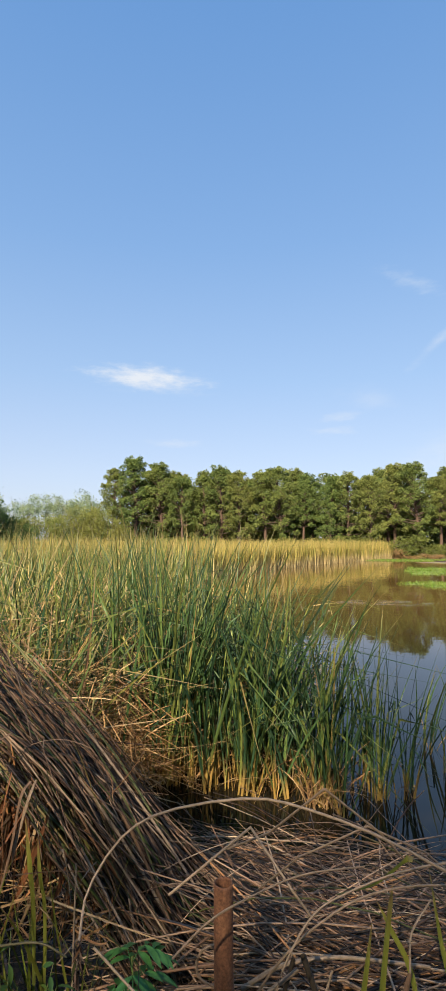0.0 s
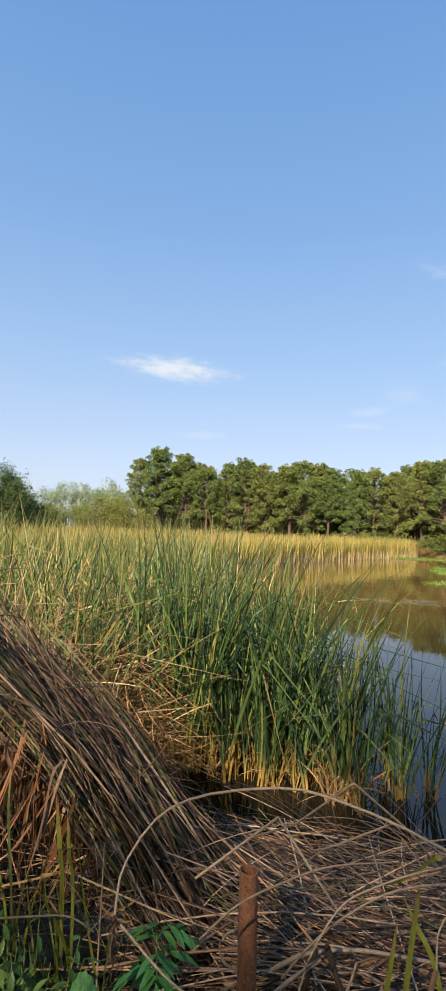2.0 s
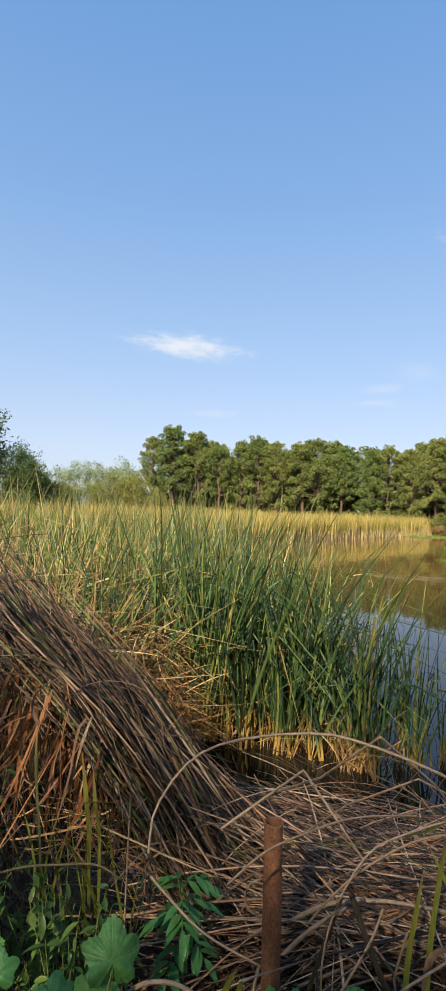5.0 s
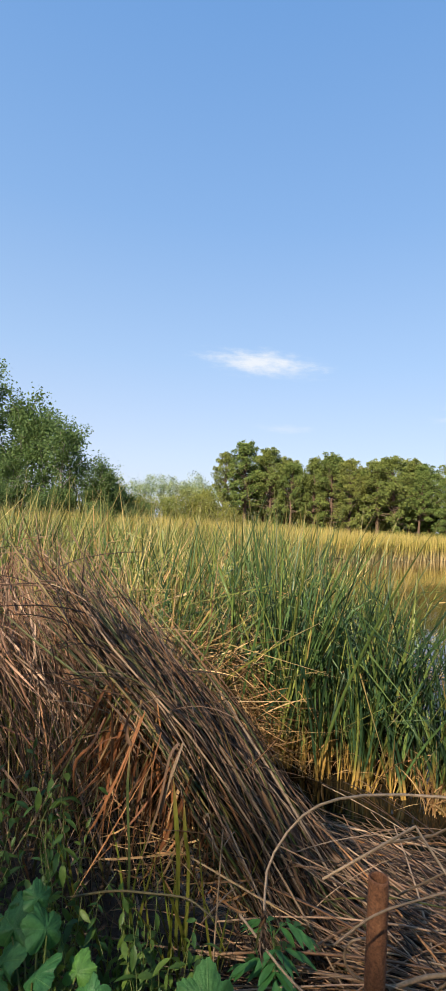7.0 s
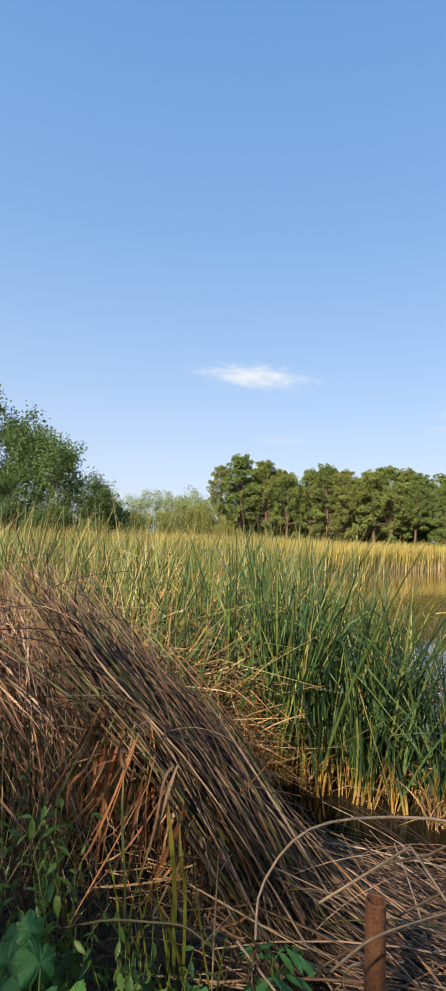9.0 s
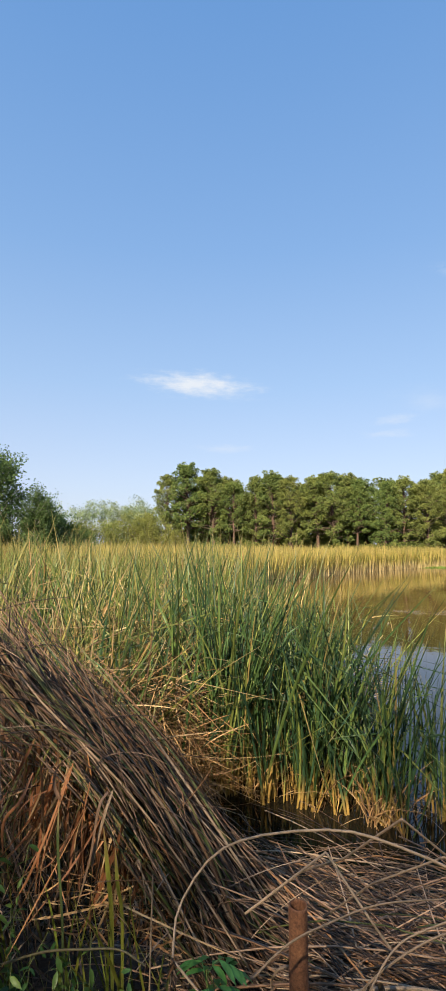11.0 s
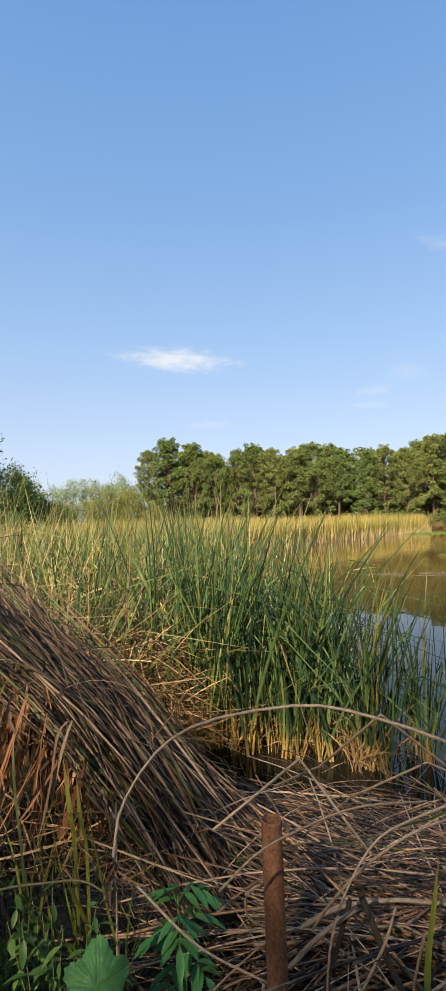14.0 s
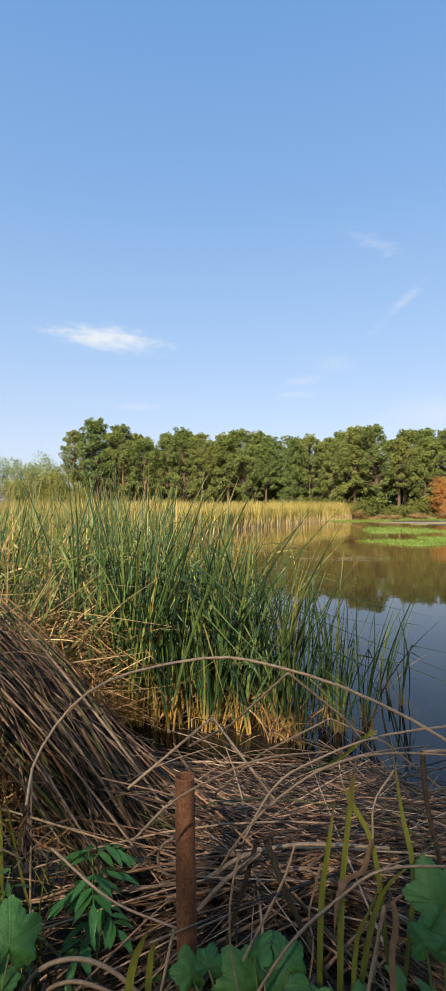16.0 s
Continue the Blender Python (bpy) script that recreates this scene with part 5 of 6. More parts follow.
def single_stalks():
    arch = "long pale dead grass stem arching over the mat"
    ob = stalk([(-0.125, 0.93, 0.80), (-0.13, 0.97, 0.84), (-0.09, 1.0, 0.90), (-0.02, 1.0, 0.942), (0.10, 1.0, 0.968), (0.18, 1.0, 0.96), (0.29, 1.0, 0.927), (0.42, 1.02, 0.855), (0.60, 1.05, 0.72), (0.78, 1.1, 0.54)],
               0.0018, arch, 1.2)
    # the withered seed head at its hanging end
    n = 46
    P = np.stack([rng.normal(0, 0.004, n), rng.normal(0, 0.004, n), -rng.uniform(0.0, 0.05, n)], 1)
    D = unit(np.stack([rng.normal(0, 0.35, n), rng.normal(0, 0.35, n), -np.ones(n)], 1))
    q = sweep_paths(P, D, rng.uniform(0.010, 0.026, n), rng.normal(0, 0.25, (n, 3)), 3)
    tagged(part("seed_head", ribbons(q, rng.uniform(0.002, 0.005, n), 0.4, 0.5), DEAD_BLADES, ob, "withered drooping seed head"), kind="stuff")
    kinked = "dry stalk snapped over into a tent shape above the mat"
    stalk([(-0.105, 1.34, 0.602), (0.066, 1.35, 0.745), (0.152, 1.30, 0.66), (0.19, 1.32, 0.60)], 0.0028, kinked, 0.8, True)
    stalk([(0.0, 1.47, 0.63), (0.10, 1.40, 0.71), (0.217, 1.31, 0.85), (0.33, 1.38, 0.74), (0.50, 1.55, 0.50)], 0.0027, kinked, 0.8, True)
    stalk([(0.04, 1.62, 0.44), (0.16, 1.55, 0.58), (0.32, 1.52, 0.68), (0.46, 1.58, 0.60), (0.62, 1.65, 0.45)], 0.0026, kinked, 0.8, True)
    stalk([(-0.062, 1.20, 0.585), (0.0, 1.22, 0.64), (0.07, 1.24, 0.675), (0.17, 1.3, 0.69), (0.30, 1.4, 0.66)], 0.0024, "thin grey stalk lying across the pipe", 0.7)
    loop = "thin pale dead leaf rib curving up from the bank"
    stalk([(0.135, 1.1, 0.40), (0.118, 1.1, 0.50), (0.12, 1.1, 0.58), (0.14, 1.1, 0.66), (0.185, 1.13, 0.725), (0.24, 1.15, 0.755), (0.36, 1.18, 0.79), (0.55, 1.25, 0.79)], 0.0016, loop, 1.2)
    stalk([(0.09, 1.22, 0.53), (0.13, 1.17, 0.62), (0.19, 1.16, 0.69), (0.28, 1.17, 0.745), (0.40, 1.2, 0.755), (0.6, 1.3, 0.70)], 0.0022, loop, 0.8)
    stalk([(0.135, 1.08, 0.41), (0.21, 1.1, 0.51), (0.29, 1.12, 0.57), (0.345, 1.12, 0.61), (0.42, 1.13, 0.615), (0.52, 1.15, 0.60)], 0.0025, "grey dead stem slanting up over the lobed leaves", 0.8)
    stalk([(0.03, 1.5, 0.31), (0.12, 1.5, 0.37), (0.23, 1.5, 0.40), (0.32, 1.5, 0.405), (0.45, 1.52, 0.39)], 0.0055, "thick grey dead stem bowed over the mat", 0.7)
    stalk([(0.035, 1.34, 0.365), (0.09, 1.35, 0.42), (0.16, 1.37, 0.465)], 0.0048, "broken dry branch end beside the pipe", 0.9)
    stalk([(0.13, 1.25, 0.35), (0.20, 1.25, 0.49), (0.224, 1.25, 0.56)], 0.0026, "straight grey stick leaning in the mat", 0.9)
    stalk([(0.17, 1.36, 0.50), (0.22, 1.35, 0.38), (0.29, 1.35, 0.24)], 0.0065, "dark rotten reed stem leaning in the mat", 0.9, material=ROTTEN)
    stalk([(0.15, 1.4, 0.46), (0.12, 1.4, 0.36), (0.07, 1.4, 0.2)], 0.005, "dark rotten reed stem leaning in the mat", 0.9, material=ROTTEN)
    stalk([(0.36, 1.15, 0.535), (0.345, 1.15, 0.46), (0.325, 1.15, 0.36)], 0.0032, "straight grey stick leaning in the mat", 0.9)
    stalk([(0.52, 1.5, 0.62), (0.53, 1.5, 0.50), (0.56, 1.5, 0.36)], 0.006, "dark reddish dead reed stem standing in the mat", 0.9, material=ROTTEN)
    stalk([(0.80, 1.55, 0.60), (0.66, 1.52, 0.62), (0.52, 1.5, 0.62)], 0.0045, "dry stalk bent level above the mat", 0.9)
    stalk([(-0.78, 1.44, 0.30), (-0.64, 1.43, 0.365), (-0.52, 1.42, 0.40), (-0.43, 1.42, 0.415), (-0.36, 1.41, 0.40)], 0.0032, "level olive-brown twig below the sheaf", 0.7, material=TWIG)
    stalk([(-0.376, 1.478, -0.02), (-0.375, 1.478, 0.30), (-0.372, 1.48, 0.56)], 0.0026, "upright dry stick in front of the sheaf", 0.8)
    stalk([(-1.12, 1.5, 0.16), (-1.0, 1.5, 0.34), (-0.88, 1.5, 0.56)], 0.0022, "long thin grey stick leaning in the dark thicket", 0.8)
    stalk([(-0.32, 1.30, 0.20), (-0.27, 1.30, 0.265), (-0.20, 1.31, 0.28), (-0.13, 1.32, 0.25), (-0.06, 1.34, 0.17)], 0.0052, "gnarled grey vine stem looping over the bank", 0.8)
    stalk([(-0.36, 1.33, 0.12), (-0.24, 1.32, 0.22), (-0.14, 1.33, 0.20), (-0.02, 1.36, 0.10)], 0.0045, "gnarled grey vine stem looping over the bank", 0.8)
    stalk([(-0.30, 1.42, 0.42), (-0.16, 1.40, 0.33), (-0.02, 1.41, 0.27)], 0.003, "dry stalk lying against the pipe", 0.8)
    stalk([(-0.022, 1.385, 0.29), (-0.05, 1.33, 0.16), (-0.09, 1.28, 0.02)], 0.0035, "yellowed stem leaning on the pipe", 0.8)


single_stalks()
hook()


CURLED = plain_leaf("curled_brown_leaf", (0.24, 0.145, 0.098), (0.16, 0.092, 0.060), 0.1, 0.6, 45, 0.5, True)


RUSTY = plain_leaf("rust_brown_leaf", (0.29, 0.125, 0.058), (0.19, 0.078, 0.037), 0.2, 0.6, 45, 0.5, True)


def dry_curl():
    q = smooth_line([(0.372, 1.15, 0.545), (0.378, 1.15, 0.51), (0.371, 1.15, 0.46), (0.372, 1.15, 0.40), (0.368, 1.16, 0.34)], 14)
    v, f, u = ribbons(q, np.array([0.010]), 0.6, 0.25, side=np.array([[1.0, 0.3, 0]]), roll=np.array([1.2]))
    q2 = smooth_line([(0.352, 1.2, 0.61), (0.34, 1.2, 0.565), (0.33, 1.2, 0.55), (0.31, 1.2, 0.54), (0.298, 1.2, 0.52), (0.29, 1.2, 0.485), (0.287, 1.2, 0.445)], 16)
    thing_of("withered_leaf", ribbons(q2, np.array([0.011]), 0.5, 0.3, side=np.array([[1.0, 0.3, 0]]), roll=np.array([0.8])), CURLED, "brown dead leaf drooping from its broken stalk", "dead leaf", at=tuple(q2[0, 0]))
    stalk([(0.272, 1.28, 0.505), (0.258, 1.28, 0.45), (0.25, 1.28, 0.41), (0.258, 1.28, 0.36), (0.248, 1.28, 0.28)], 0.0026, "thin crooked dead leaf rib in the mat", 0.6)
    stalk([(0.352, 1.2, 0.61), (0.36, 1.22, 0.66), (0.40, 1.25, 0.70)], 0.002, "thin dry stalk with a drooping leaf", 0.8)
    thing_of("withered_leaf", (v, f, u), CURLED, "curled reddish-brown dead leaf standing on its stalk", "dead leaf", at=tuple(q[0, -1]))


dry_curl()


def hung_leaf(points, width, label, material, roll=1.0):
    """One broad dead leaf or rib that hangs from the sheaf's front."""
    q = smooth_line(points, 16)
    thing_of("hanging_leaf", ribbons(q, np.array([width]), 0.45, 0.25, side=np.array([[0.9, -0.4, 0.2]]), roll=np.array([roll])), material, label, "dead leaf", group="single leaves hanging from the sheaf", at=tuple(q[0, 0]))


def hung_leaves():
    pale, rusty = "broad pale dead leaf hanging from the sheaf", "long rust-brown dead leaf hanging below the sheaf"
    hung_leaf([(-0.545, 1.57, 0.70), (-0.556, 1.54, 0.67), (-0.574, 1.53, 0.54), (-0.622, 1.54, 0.377)], 0.0137, pale, CURLED, 0.5)
    hung_leaf([(-0.535, 1.58, 0.70), (-0.540, 1.55, 0.66), (-0.565, 1.54, 0.56), (-0.575, 1.54, 0.50)], 0.0094, pale, DRY_STALK, -0.6)
    hung_leaf([(-0.62, 1.60, 0.81), (-0.686, 1.55, 0.765), (-0.692, 1.54, 0.706), (-0.66, 1.56, 0.64)], 0.0101, "twisted dead leaf knotted round the sheaf", CURLED, 2.6)
    hung_leaf([(-0.655, 1.57, 0.765), (-0.69, 1.54, 0.62), (-0.712, 1.52, 0.507), (-0.732, 1.53, 0.257)], 0.0079, rusty, RUSTY, 0.9)
    hung_leaf([(-0.665, 1.57, 0.75), (-0.70, 1.54, 0.614), (-0.757, 1.53, 0.471), (-0.80, 1.54, 0.40)], 0.0072, rusty, RUSTY, -0.8)
    hung_leaf([(-0.73, 1.56, 0.685), (-0.765, 1.53, 0.67), (-0.80, 1.52, 0.62), (-0.812, 1.53, 0.555)], 0.0108, rusty, RUSTY, 1.4)
    hung_leaf([(-0.79, 1.58, 0.72), (-0.80, 1.54, 0.66), (-0.845, 1.53, 0.60), (-0.85, 1.54, 0.50)], 0.0086, rusty, RUSTY, -1.6)
    hung_leaf([(-0.46, 1.57, 0.52), (-0.435, 1.54, 0.55), (-0.415, 1.53, 0.50), (-0.41, 1.54, 0.42)], 0.0086, pale, DRY_STALK, 1.0)
    hung_leaf([(-0.60, 1.57, 0.72), (-0.61, 1.55, 0.62), (-0.60, 1.54, 0.50), (-0.615, 1.54, 0.40)], 0.0072, rusty, RUSTY, 1.2)
    green = "upright yellow-green cattail leaf below the sheaf"
    hung_leaf([(-0.498, 1.53, 0.20), (-0.506, 1.53, 0.408), (-0.518, 1.53, 0.503), (-0.540, 1.54, 0.62)], 0.015, green, LIME_BLADES, 0.4)
    hung_leaf([(-0.475, 1.54, 0.15), (-0.48, 1.54, 0.40), (-0.495, 1.54, 0.48), (-0.51, 1.55, 0.57)], 0.012, green, LIME_BLADES, 0.4)
    hung_leaf([(-0.640, 1.52, 0.15), (-0.643, 1.52, 0.358), (-0.665, 1.52, 0.56), (-0.672, 1.53, 0.68)], 0.009, green, OLIVE_BLADES, 0.4)


hung_leaves()


def young_cattail():
    ob = base("young_cattail", (0.34, 1.32, 0.15), "young yellow-green cattail with bent leaves in the mat", "cattail")
    o = np.array([0.34, 1.32, 0.15])
    lines = [([(0.27, 1.31, 0.20), (0.275, 1.30, 0.42), (0.288, 1.30, 0.52), (0.302, 1.30, 0.62)], 0.014, 0.25),
             ([(0.31, 1.32, 0.15), (0.312, 1.30, 0.42), (0.325, 1.29, 0.58), (0.338, 1.28, 0.70)], 0.015, 0.1),
             ([(0.235, 1.26, 0.685), (0.30, 1.25, 0.715), (0.352, 1.24, 0.765), (0.372, 1.25, 0.77)], 0.017, 0.2),
             ([(0.34, 1.32, 0.20), (0.38, 1.30, 0.43), (0.45, 1.29, 0.52), (0.52, 1.28, 0.60)], 0.015, 0.45),
             ([(0.43, 1.31, 0.28), (0.445, 1.30, 0.48), (0.425, 1.30, 0.60), (0.405, 1.29, 0.74)], 0.012, 0.4),
             ([(0.40, 1.31, 0.30), (0.375, 1.30, 0.52), (0.335, 1.30, 0.61), (0.31, 1.30, 0.66)], 0.011, 0.4),
             ([(-0.105, 1.27, 0.12), (-0.085, 1.27, 0.28), (-0.068, 1.27, 0.34), (-0.045, 1.27, 0.385)], 0.017, 0.3),
             ([(-0.06, 1.30, 0.20), (-0.055, 1.30, 0.27), (-0.05, 1.30, 0.31), (-0.04, 1.30, 0.34)], 0.014, 0.3),
             ([(0.33, 1.30, 0.16), (0.335, 1.28, 0.36), (0.36, 1.27, 0.44), (0.38, 1.26, 0.50)], 0.012, 0.4)]
    for p, w, tip in lines:
        q = smooth_line(np.array(p) - o, 12)
        part("leaf", ribbons(q, np.array([w * 0.92]), 0.3, tip, side=np.array([[1.0, 0.25, 0.1]]), roll=np.array([0.5])), LIME_BLADES, ob)


young_cattail()

# broad lobed leaves, in three shapes that the plants share
def lobed_material():
    n = Nodes("lobed_green_leaf")
    pick = n.add("ShaderNodeObjectInfo").outputs["Random"]
    col = n.mix((0.046, 0.155, 0.052), (0.105, 0.245, 0.052), n.calc("POWER", pick, 1.6))
    uv = n.add("ShaderNodeSeparateXYZ")
    n.link(n.add("ShaderNodeUVMap").outputs[0], uv.inputs[0])
    x, y = uv.outputs[0], n.calc("SUBTRACT", uv.outputs[1], 0.1)
    turn = n.calc("ARCTAN2", x, y)
    away = n.calc("SQRT", n.calc("ADD", n.calc("MULTIPLY", x, x), n.calc("MULTIPLY", y, y)))
    # five main veins and the finer net between them
    vein = n.calc("MULTIPLY", n.calc("ABSOLUTE", n.calc("SINE", n.calc("MULTIPLY", turn, 2.5))), away)
    net = n.noise(70, 5, 0.65)
    cells = n.add("ShaderNodeTexVoronoi", Scale=150.0)
    cells.feature = "DISTANCE_TO_EDGE"
    n.link(n.add("ShaderNodeNewGeometry").outputs["Position"], cells.inputs["Vector"])
    col = n.mix(n.mix(col, (0.15, 0.25, 0.08), 0.4), col, n.spread(vein, 0.004, 0.020))
    col = n.mix(col, n.ramp(net, [(0.3, (0.66, 0.70, 0.6)), (0.7, (1.25, 1.2, 1.1))]), 1.0, "MULTIPLY")
    h = n.calc("ADD", n.spread(vein, 0.0, 0.05), n.calc("MULTIPLY", cells.outputs["Distance"], 0.8))
    return n.finish(col, 0.5, h, 0.35, 0.004, 0.3, 0.4)


LOBED = lobed_material()
STEM_GREEN = plain_leaf("green_stem", (0.12, 0.16, 0.05), (0.16, 0.17, 0.06), 0.0, 0.5, 40, 0.2, True)
VINE_LEAF = plain_leaf("small_vine_leaf", (0.038, 0.100, 0.030), (0.145, 0.220, 0.042), 0.35, 0.45, 50, 0.25, True)
MARIGOLD = plain_leaf("feathered_leaf", (0.060, 0.185, 0.055), (0.100, 0.245, 0.060), 0.35, 0.4, 50, 0.25, True)


def lobed_mesh(seed):
    """A five-lobed toothed leaf of 1 m, its stalk end at the origin and its tip along +y."""
    r = np.random.default_rng(seed)
    k, rings = 96, 6
    a = np.linspace(-np.pi, np.pi, k, endpoint=False)
    # five unequal lobes, each cut into coarse pointed teeth
    lob = 0.31 + 0 * a
    for c, reach, wide in ((0.0, 0.25, 0.46), (1.12, 0.22, 0.44), (-1.12, 0.21, 0.44), (2.15, 0.14, 0.42), (-2.15, 0.15, 0.42)):
        d = (a - c - r.normal(0, 0.07) + np.pi) % (2 * np.pi) - np.pi
        lob = np.maximum(lob, 0.31 + reach * r.uniform(0.85, 1.12) * np.clip(1 - np.abs(d) / wide / 1.5, 0, 1) ** 0.75)
    lob *= 1 - 0.72 * np.exp(-(((np.abs(a) - np.pi) / 0.30) ** 2))
    saw = (a * 4.1 + 0.9 * np.sin(2 * a + seed)) % 1.0
    lob += 0.04 * (np.abs(saw - 0.5) * 2 - 0.5) * (0.7 + 0.5 * np.cos(a)) + r.normal(0, 0.007, k)
    ripple = 0.06 * np.sin(3 * a + r.uniform(0, 6)) + 0.04 * np.sin(2 * a + r.uniform(0, 6))
    v = [[0, 0, 0]]
    for i in range(1, rings + 1):
        s = i / rings
        rad = lob * s
        fold = 0.085 * np.abs(np.sin(2.5 * a)) * s - 0.20 * s**2 + ripple * s**2 + 0.02 * np.sin(9 * a + seed) * s**3
        v += np.stack([rad * np.sin(a), rad * np.cos(a), fold], 1).tolist()
    v = np.array(v) + [0, 0.1, 0]
    f = [[0, 1 + i, 1 + (i + 1) % k, 1 + (i + 1) % k] for i in range(k)]
    for m in range(rings - 1):
        f += [[1 + m * k + i, 1 + (m + 1) * k + i, 1 + (m + 1) * k + (i + 1) % k, 1 + m * k + (i + 1) % k] for i in range(k)]
    return mesh_of("lobed_leaf", v, f, LOBED, v[:, :2])


LEAF_SHAPES = [lobed_mesh(s) for s in (1, 2, 3, 4, 5)]


def lobed_plant(at, leaves, label):
    ob = base("lobed_leaf_vine", at, label, "plant", "broad-leaved vines on the bank")
    r = np.random.default_rng(int(1000 + at[0] * 100))
    for i, (x, y, z, size, tilt, turn) in enumerate(leaves):
        leaf = new("leaf", LEAF_SHAPES[i % 5])
        leaf.matrix_basis = Matrix.Translation(Vector((x - at[0], y - at[1], z - at[2]))) @ pose(0, 0, 0, tilt, r.normal(0, 12), turn) @ Matrix.Scale(size * 0.92, 4)
        q = smooth_line([(r.normal(0, 0.03), r.normal(0, 0.03), -0.02), ((x - at[0]) * 0.5, (y - at[1]) * 0.6, (z - at[2]) * 0.65), (x - at[0], y - at[1], z - at[2])], 9)
        leaf.parent = part("leaf_stalk", tubes(q, np.array([0.0028]), 6, 0.7), STEM_GREEN, ob)
    return ob


def g(x, y):
    return float(ground_z(np.float64(x), np.float64(y)))


def lobed_plants():
    lobed_plant((-0.34, 1.16, g(-0.34, 1.16)), [(-0.295, 1.22, 0.36, 0.14, 55, 34), (-0.325, 1.2, 0.295, 0.115, 50, 16), (-0.40, 1.18, 0.30, 0.10, 43, 30),
                                                (-0.24, 1.15, 0.265, 0.09, 46, 66), (-0.32, 1.13, 0.27, 0.09, 49, -1)],
                "broad lobed green leaves of a vine beside the pipe")
    lobed_plant((-0.13, 1.17, g(-0.13, 1.17)), [(-0.12, 1.18, 0.255, 0.08, 40, 24), (-0.17, 1.14, 0.22, 0.07, 45, -30), (-0.08, 1.15, 0.22, 0.06, 40, 70)], "small yellow-green lobed leaves on the bank beside the pipe")
    lobed_plant((-0.68, 1.2, g(-0.68, 1.2)), [(-0.80, 1.26, 0.32, 0.145, 58, 0), (-0.69, 1.24, 0.37, 0.12, 48, 68), (-0.80, 1.23, 0.27, 0.13, 58, -23), (-0.69, 1.2, 0.30, 0.115, 45, -42), (-0.62, 1.26, 0.29, 0.09, 44, 3),
                                              (-0.57, 1.24, 0.26, 0.095, 50, 21), (-0.93, 1.28, 0.26, 0.12, 42, -35),
                                              (-0.82, 1.3, 0.36, 0.07, 40, -2), (-0.81, 1.18, 0.24, 0.12, 42, -4), (-0.75, 1.28, 0.40, 0.08, 50, 50)],
                "broad lobed vine leaves, some sunlit yellow-green, below the sheaf")
    lobed_plant((0.17, 1.2, g(0.17, 1.2)), [(0.03, 1.315, 0.245, 0.095, 58, 50), (0.06, 1.31, 0.275, 0.07, 58, 1), (0.14, 1.25, 0.29, 0.135, 58, 50), (0.15, 1.27, 0.34, 0.08, 58, -63), (0.21, 1.26, 0.325, 0.10, 50, 16),
                                            (0.20, 1.25, 0.30, 0.09, 46, -19), (0.13, 1.22, 0.25, 0.10, 51, 45), (0.24, 1.23, 0.265, 0.11, 50, -49), (0.29, 1.23, 0.26, 0.11, 53, 55), (0.34, 1.23, 0.27, 0.095, 44, 6),
                                            (0.38, 1.24, 0.265, 0.09, 46, 60), (0.19, 1.2, 0.265, 0.10, 42, -4), (0.10, 1.2, 0.245, 0.10, 55, -11), (0.26, 1.18, 0.265, 0.11, 44, 43), (0.34, 1.18, 0.28, 0.11, 55, 72),
                                            (0.16, 1.17, 0.255, 0.11, 55, -20), (0.42, 1.26, 0.31, 0.075, 54, 70), (0.07, 1.27, 0.22, 0.08, 50, -40)],
                "broad dark green lobed leaves at the foot of the pipe")
    lobed_plant((0.46, 1.15, g(0.46, 1.15)), [(0.46, 1.17, 0.52, 0.12, 65, 30), (0.425, 1.15, 0.47, 0.08, 60, -30), (0.50, 1.15, 0.44, 0.10, 50, -70), (0.44, 1.12, 0.40, 0.085, 50, 60), (0.50, 1.12, 0.48, 0.08, 45, 100), (0.455, 1.14, 0.49, 0.07, 60, 0)],
                "broad lobed green leaves climbing at the edge of the mat")


lobed_plants()


def leaflet_geo(origin, heading, up, length, width):
    """One pointed, slightly folded leaflet."""
    s = np.array([0, 0.25, 0.55, 0.8, 1.0])
    w = np.array([0.12, 0.85, 1.0, 0.6, 0.03]) * width * 0.5
    side = unit(np.cross(heading, up))
    nor = np.cross(side, heading)
    mid = origin + heading * s[:, None] * length - nor * (s[:, None] ** 2) * length * 0.25
    v = np.stack([mid - side * w[:, None] + nor * w[:, None] * 0.35, mid, mid + side * w[:, None] + nor * w[:, None] * 0.35], 1).reshape(-1, 3)
    i = np.arange(4)[:, None] * 3 + np.arange(2)[None]
    f = np.stack([i, i + 1, i + 4, i + 3], -1).reshape(-1, 4)
    return v, f, v[:, :2]


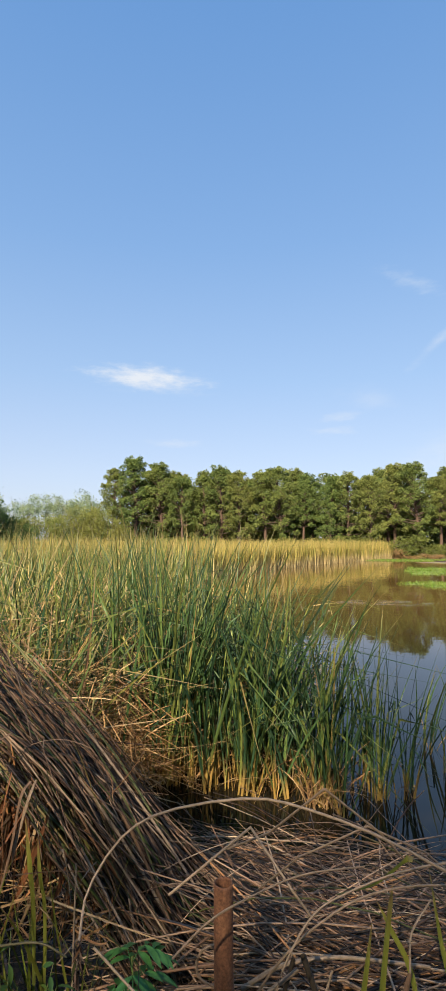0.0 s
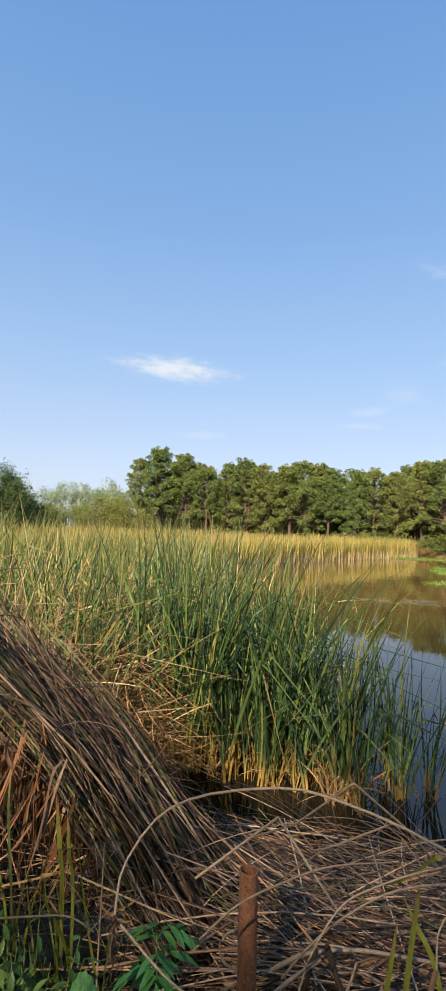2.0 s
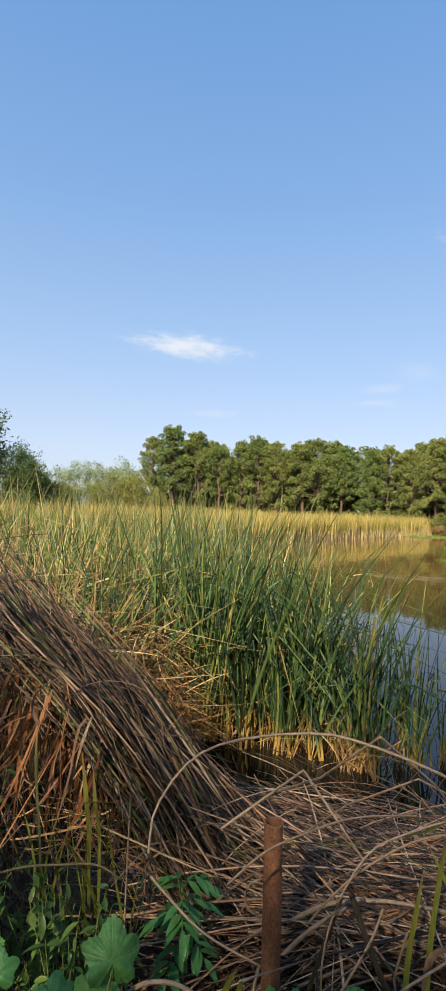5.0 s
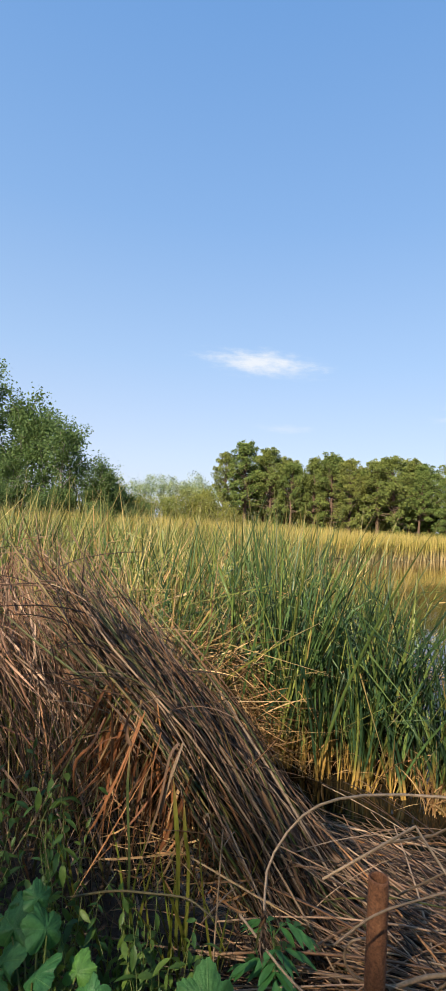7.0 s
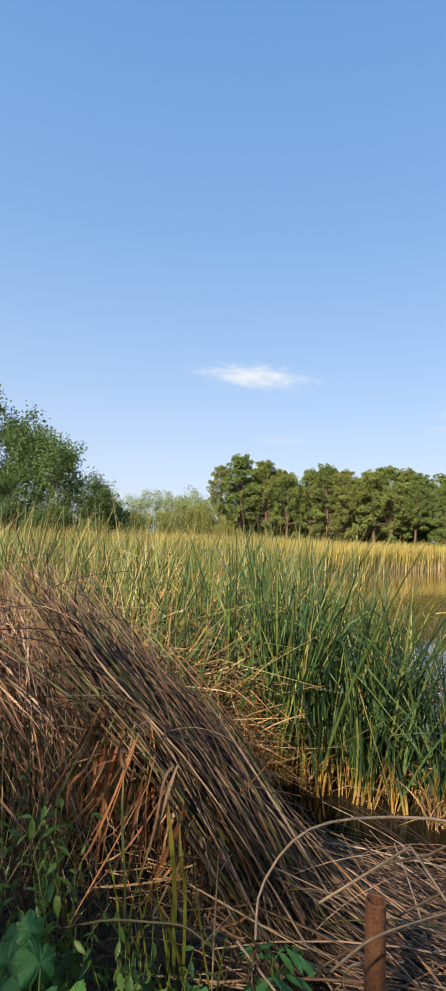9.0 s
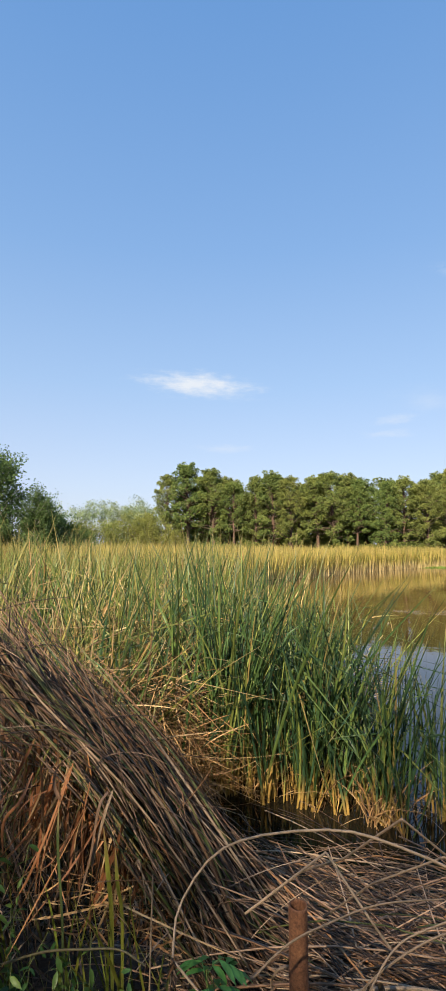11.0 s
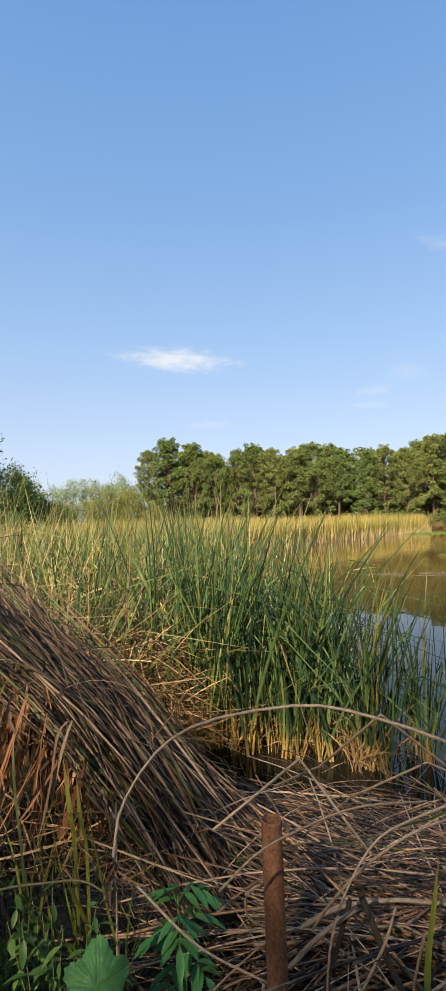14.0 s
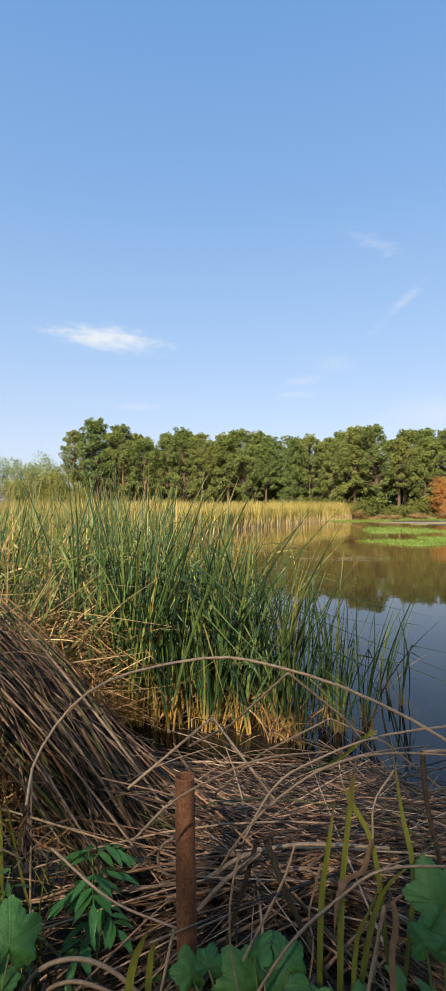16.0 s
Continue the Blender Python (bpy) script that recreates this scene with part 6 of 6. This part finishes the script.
def marigold(at, top, leaves, label, seed):
    r = np.random.default_rng(seed)
    ob = base("marigold_plant", at, label, "plant", "feather-leaved plants on the bank")
    part("stem", tubes(smooth_line([(0, 0, -0.03), (0.01, 0.0, top * 0.5), (0.0, 0.0, top)], 10), np.array([0.0035]), 6, 0.6), STEM_GREEN, ob)
    for i in range(leaves):
        a = i * 2.4 + r.normal(0, 0.25)
        h = top - 0.012 - 0.02 * i
        reach, lift = r.uniform(0.055, 0.082), r.uniform(0.15, 0.5)
        out = np.array([np.cos(a), np.sin(a), 0])
        rib = smooth_line([np.array([0, 0, h]), np.array([0, 0, h]) + out * reach * 0.5 + [0, 0, lift * 0.07], np.array([0, 0, h]) + out * reach * 1.15 + [0, 0, lift * 0.07 - 0.035]], 9)
        sets = [tubes(rib, np.array([0.0014]), 4, 0.5)]
        across = np.array([-np.sin(a), np.cos(a), 0])
        for s in (2, 4, 6, 7):
            for sg in (-1, 1):
                d = unit(out * 0.75 + across * sg + [0, 0, r.uniform(-0.5, -0.1)])
                sets.append(leaflet_geo(rib[0, s], d, np.array([0, 0, 1.0]), r.uniform(0.048, 0.066), 0.019))
        sets.append(leaflet_geo(rib[0, -1], unit(out + [0, 0, -0.45]), np.array([0, 0, 1.0]), 0.062, 0.019))
        part("leaf", joined(*sets), MARIGOLD, ob)


marigold((-0.235, 1.50, g(-0.235, 1.5)), 0.35 - g(-0.235, 1.5), 8, "green marigold with feathered leaves beside the sheaf", 3)
marigold((-0.215, 1.13, g(-0.215, 1.13)), 0.16, 6, "small green feather-leaved seedling on the bank", 5)


def lance_mesh():
    v, f, u = leaflet_geo(np.zeros(3), np.array([0, 1.0, 0]), np.array([0, 0, 1.0]), 1.0, 0.36)
    return mesh_of("lance_leaf", v, f, VINE_LEAF, u)


LANCE = lance_mesh()


def vine_sprig(at, height, lean, count, size, seed, label):
    r = np.random.default_rng(seed)
    ob = base("bank_vine", at, label, "vine", "small vines below the sheaf")
    q = smooth_line([(0, 0, -0.03), (lean[0] * 0.45, lean[1] * 0.45, height * 0.55), (lean[0], lean[1], height)], 14)
    stem = part("stem", tubes(q, np.array([0.0016]), 5, 0.6), STEM_GREEN, ob)
    for i in range(count):
        s = 4 + int(9.5 * i / count)
        leaf = new("leaf", LANCE)
        leaf.parent = stem
        k = size * r.uniform(0.6, 1.25)
        leaf.matrix_basis = Matrix.Translation(Vector(q[0, s])) @ pose(0, 0, 0, r.uniform(-65, 15), r.normal(0, 20), i * 137 + r.normal(0, 25)) @ Matrix.Scale(k, 4)


def vines():
    r = np.random.default_rng(17)
    for i in range(104):
        x, y = r.uniform(-1.5, -0.42), r.uniform(1.30, 1.56)
        vine_sprig((x, y, g(x, y)), r.uniform(0.2, 0.60) * (1.0 if x < -0.75 else 0.62) - g(x, y), r.normal(0, 0.09, 2), int(r.integers(16, 26)), r.uniform(0.025, 0.05), 100 + i,
                   "small narrow-leaved green vine in the shade below the sheaf")
    for i in range(40):
        x, y = r.uniform(-0.95, -0.36), r.uniform(1.28, 1.42)
        vine_sprig((x, y, g(x, y)), r.uniform(0.14, 0.42) - g(x, y), r.normal(0, 0.07, 2), int(r.integers(12, 20)), r.uniform(0.026, 0.048), 300 + i,
                   "narrow-leaved yellow-green vine in front of the dead leaves")
    for i in range(10):
        x, y = r.uniform(-0.45, 0.5), r.uniform(1.2, 1.55)
        vine_sprig((x, y, g(x, y)), r.uniform(0.1, 0.24) - g(x, y), r.normal(0, 0.05, 2), int(r.integers(7, 12)), r.uniform(0.025, 0.045), 200 + i, "small narrow-leaved green vine on the bank by the pipe")


vines()
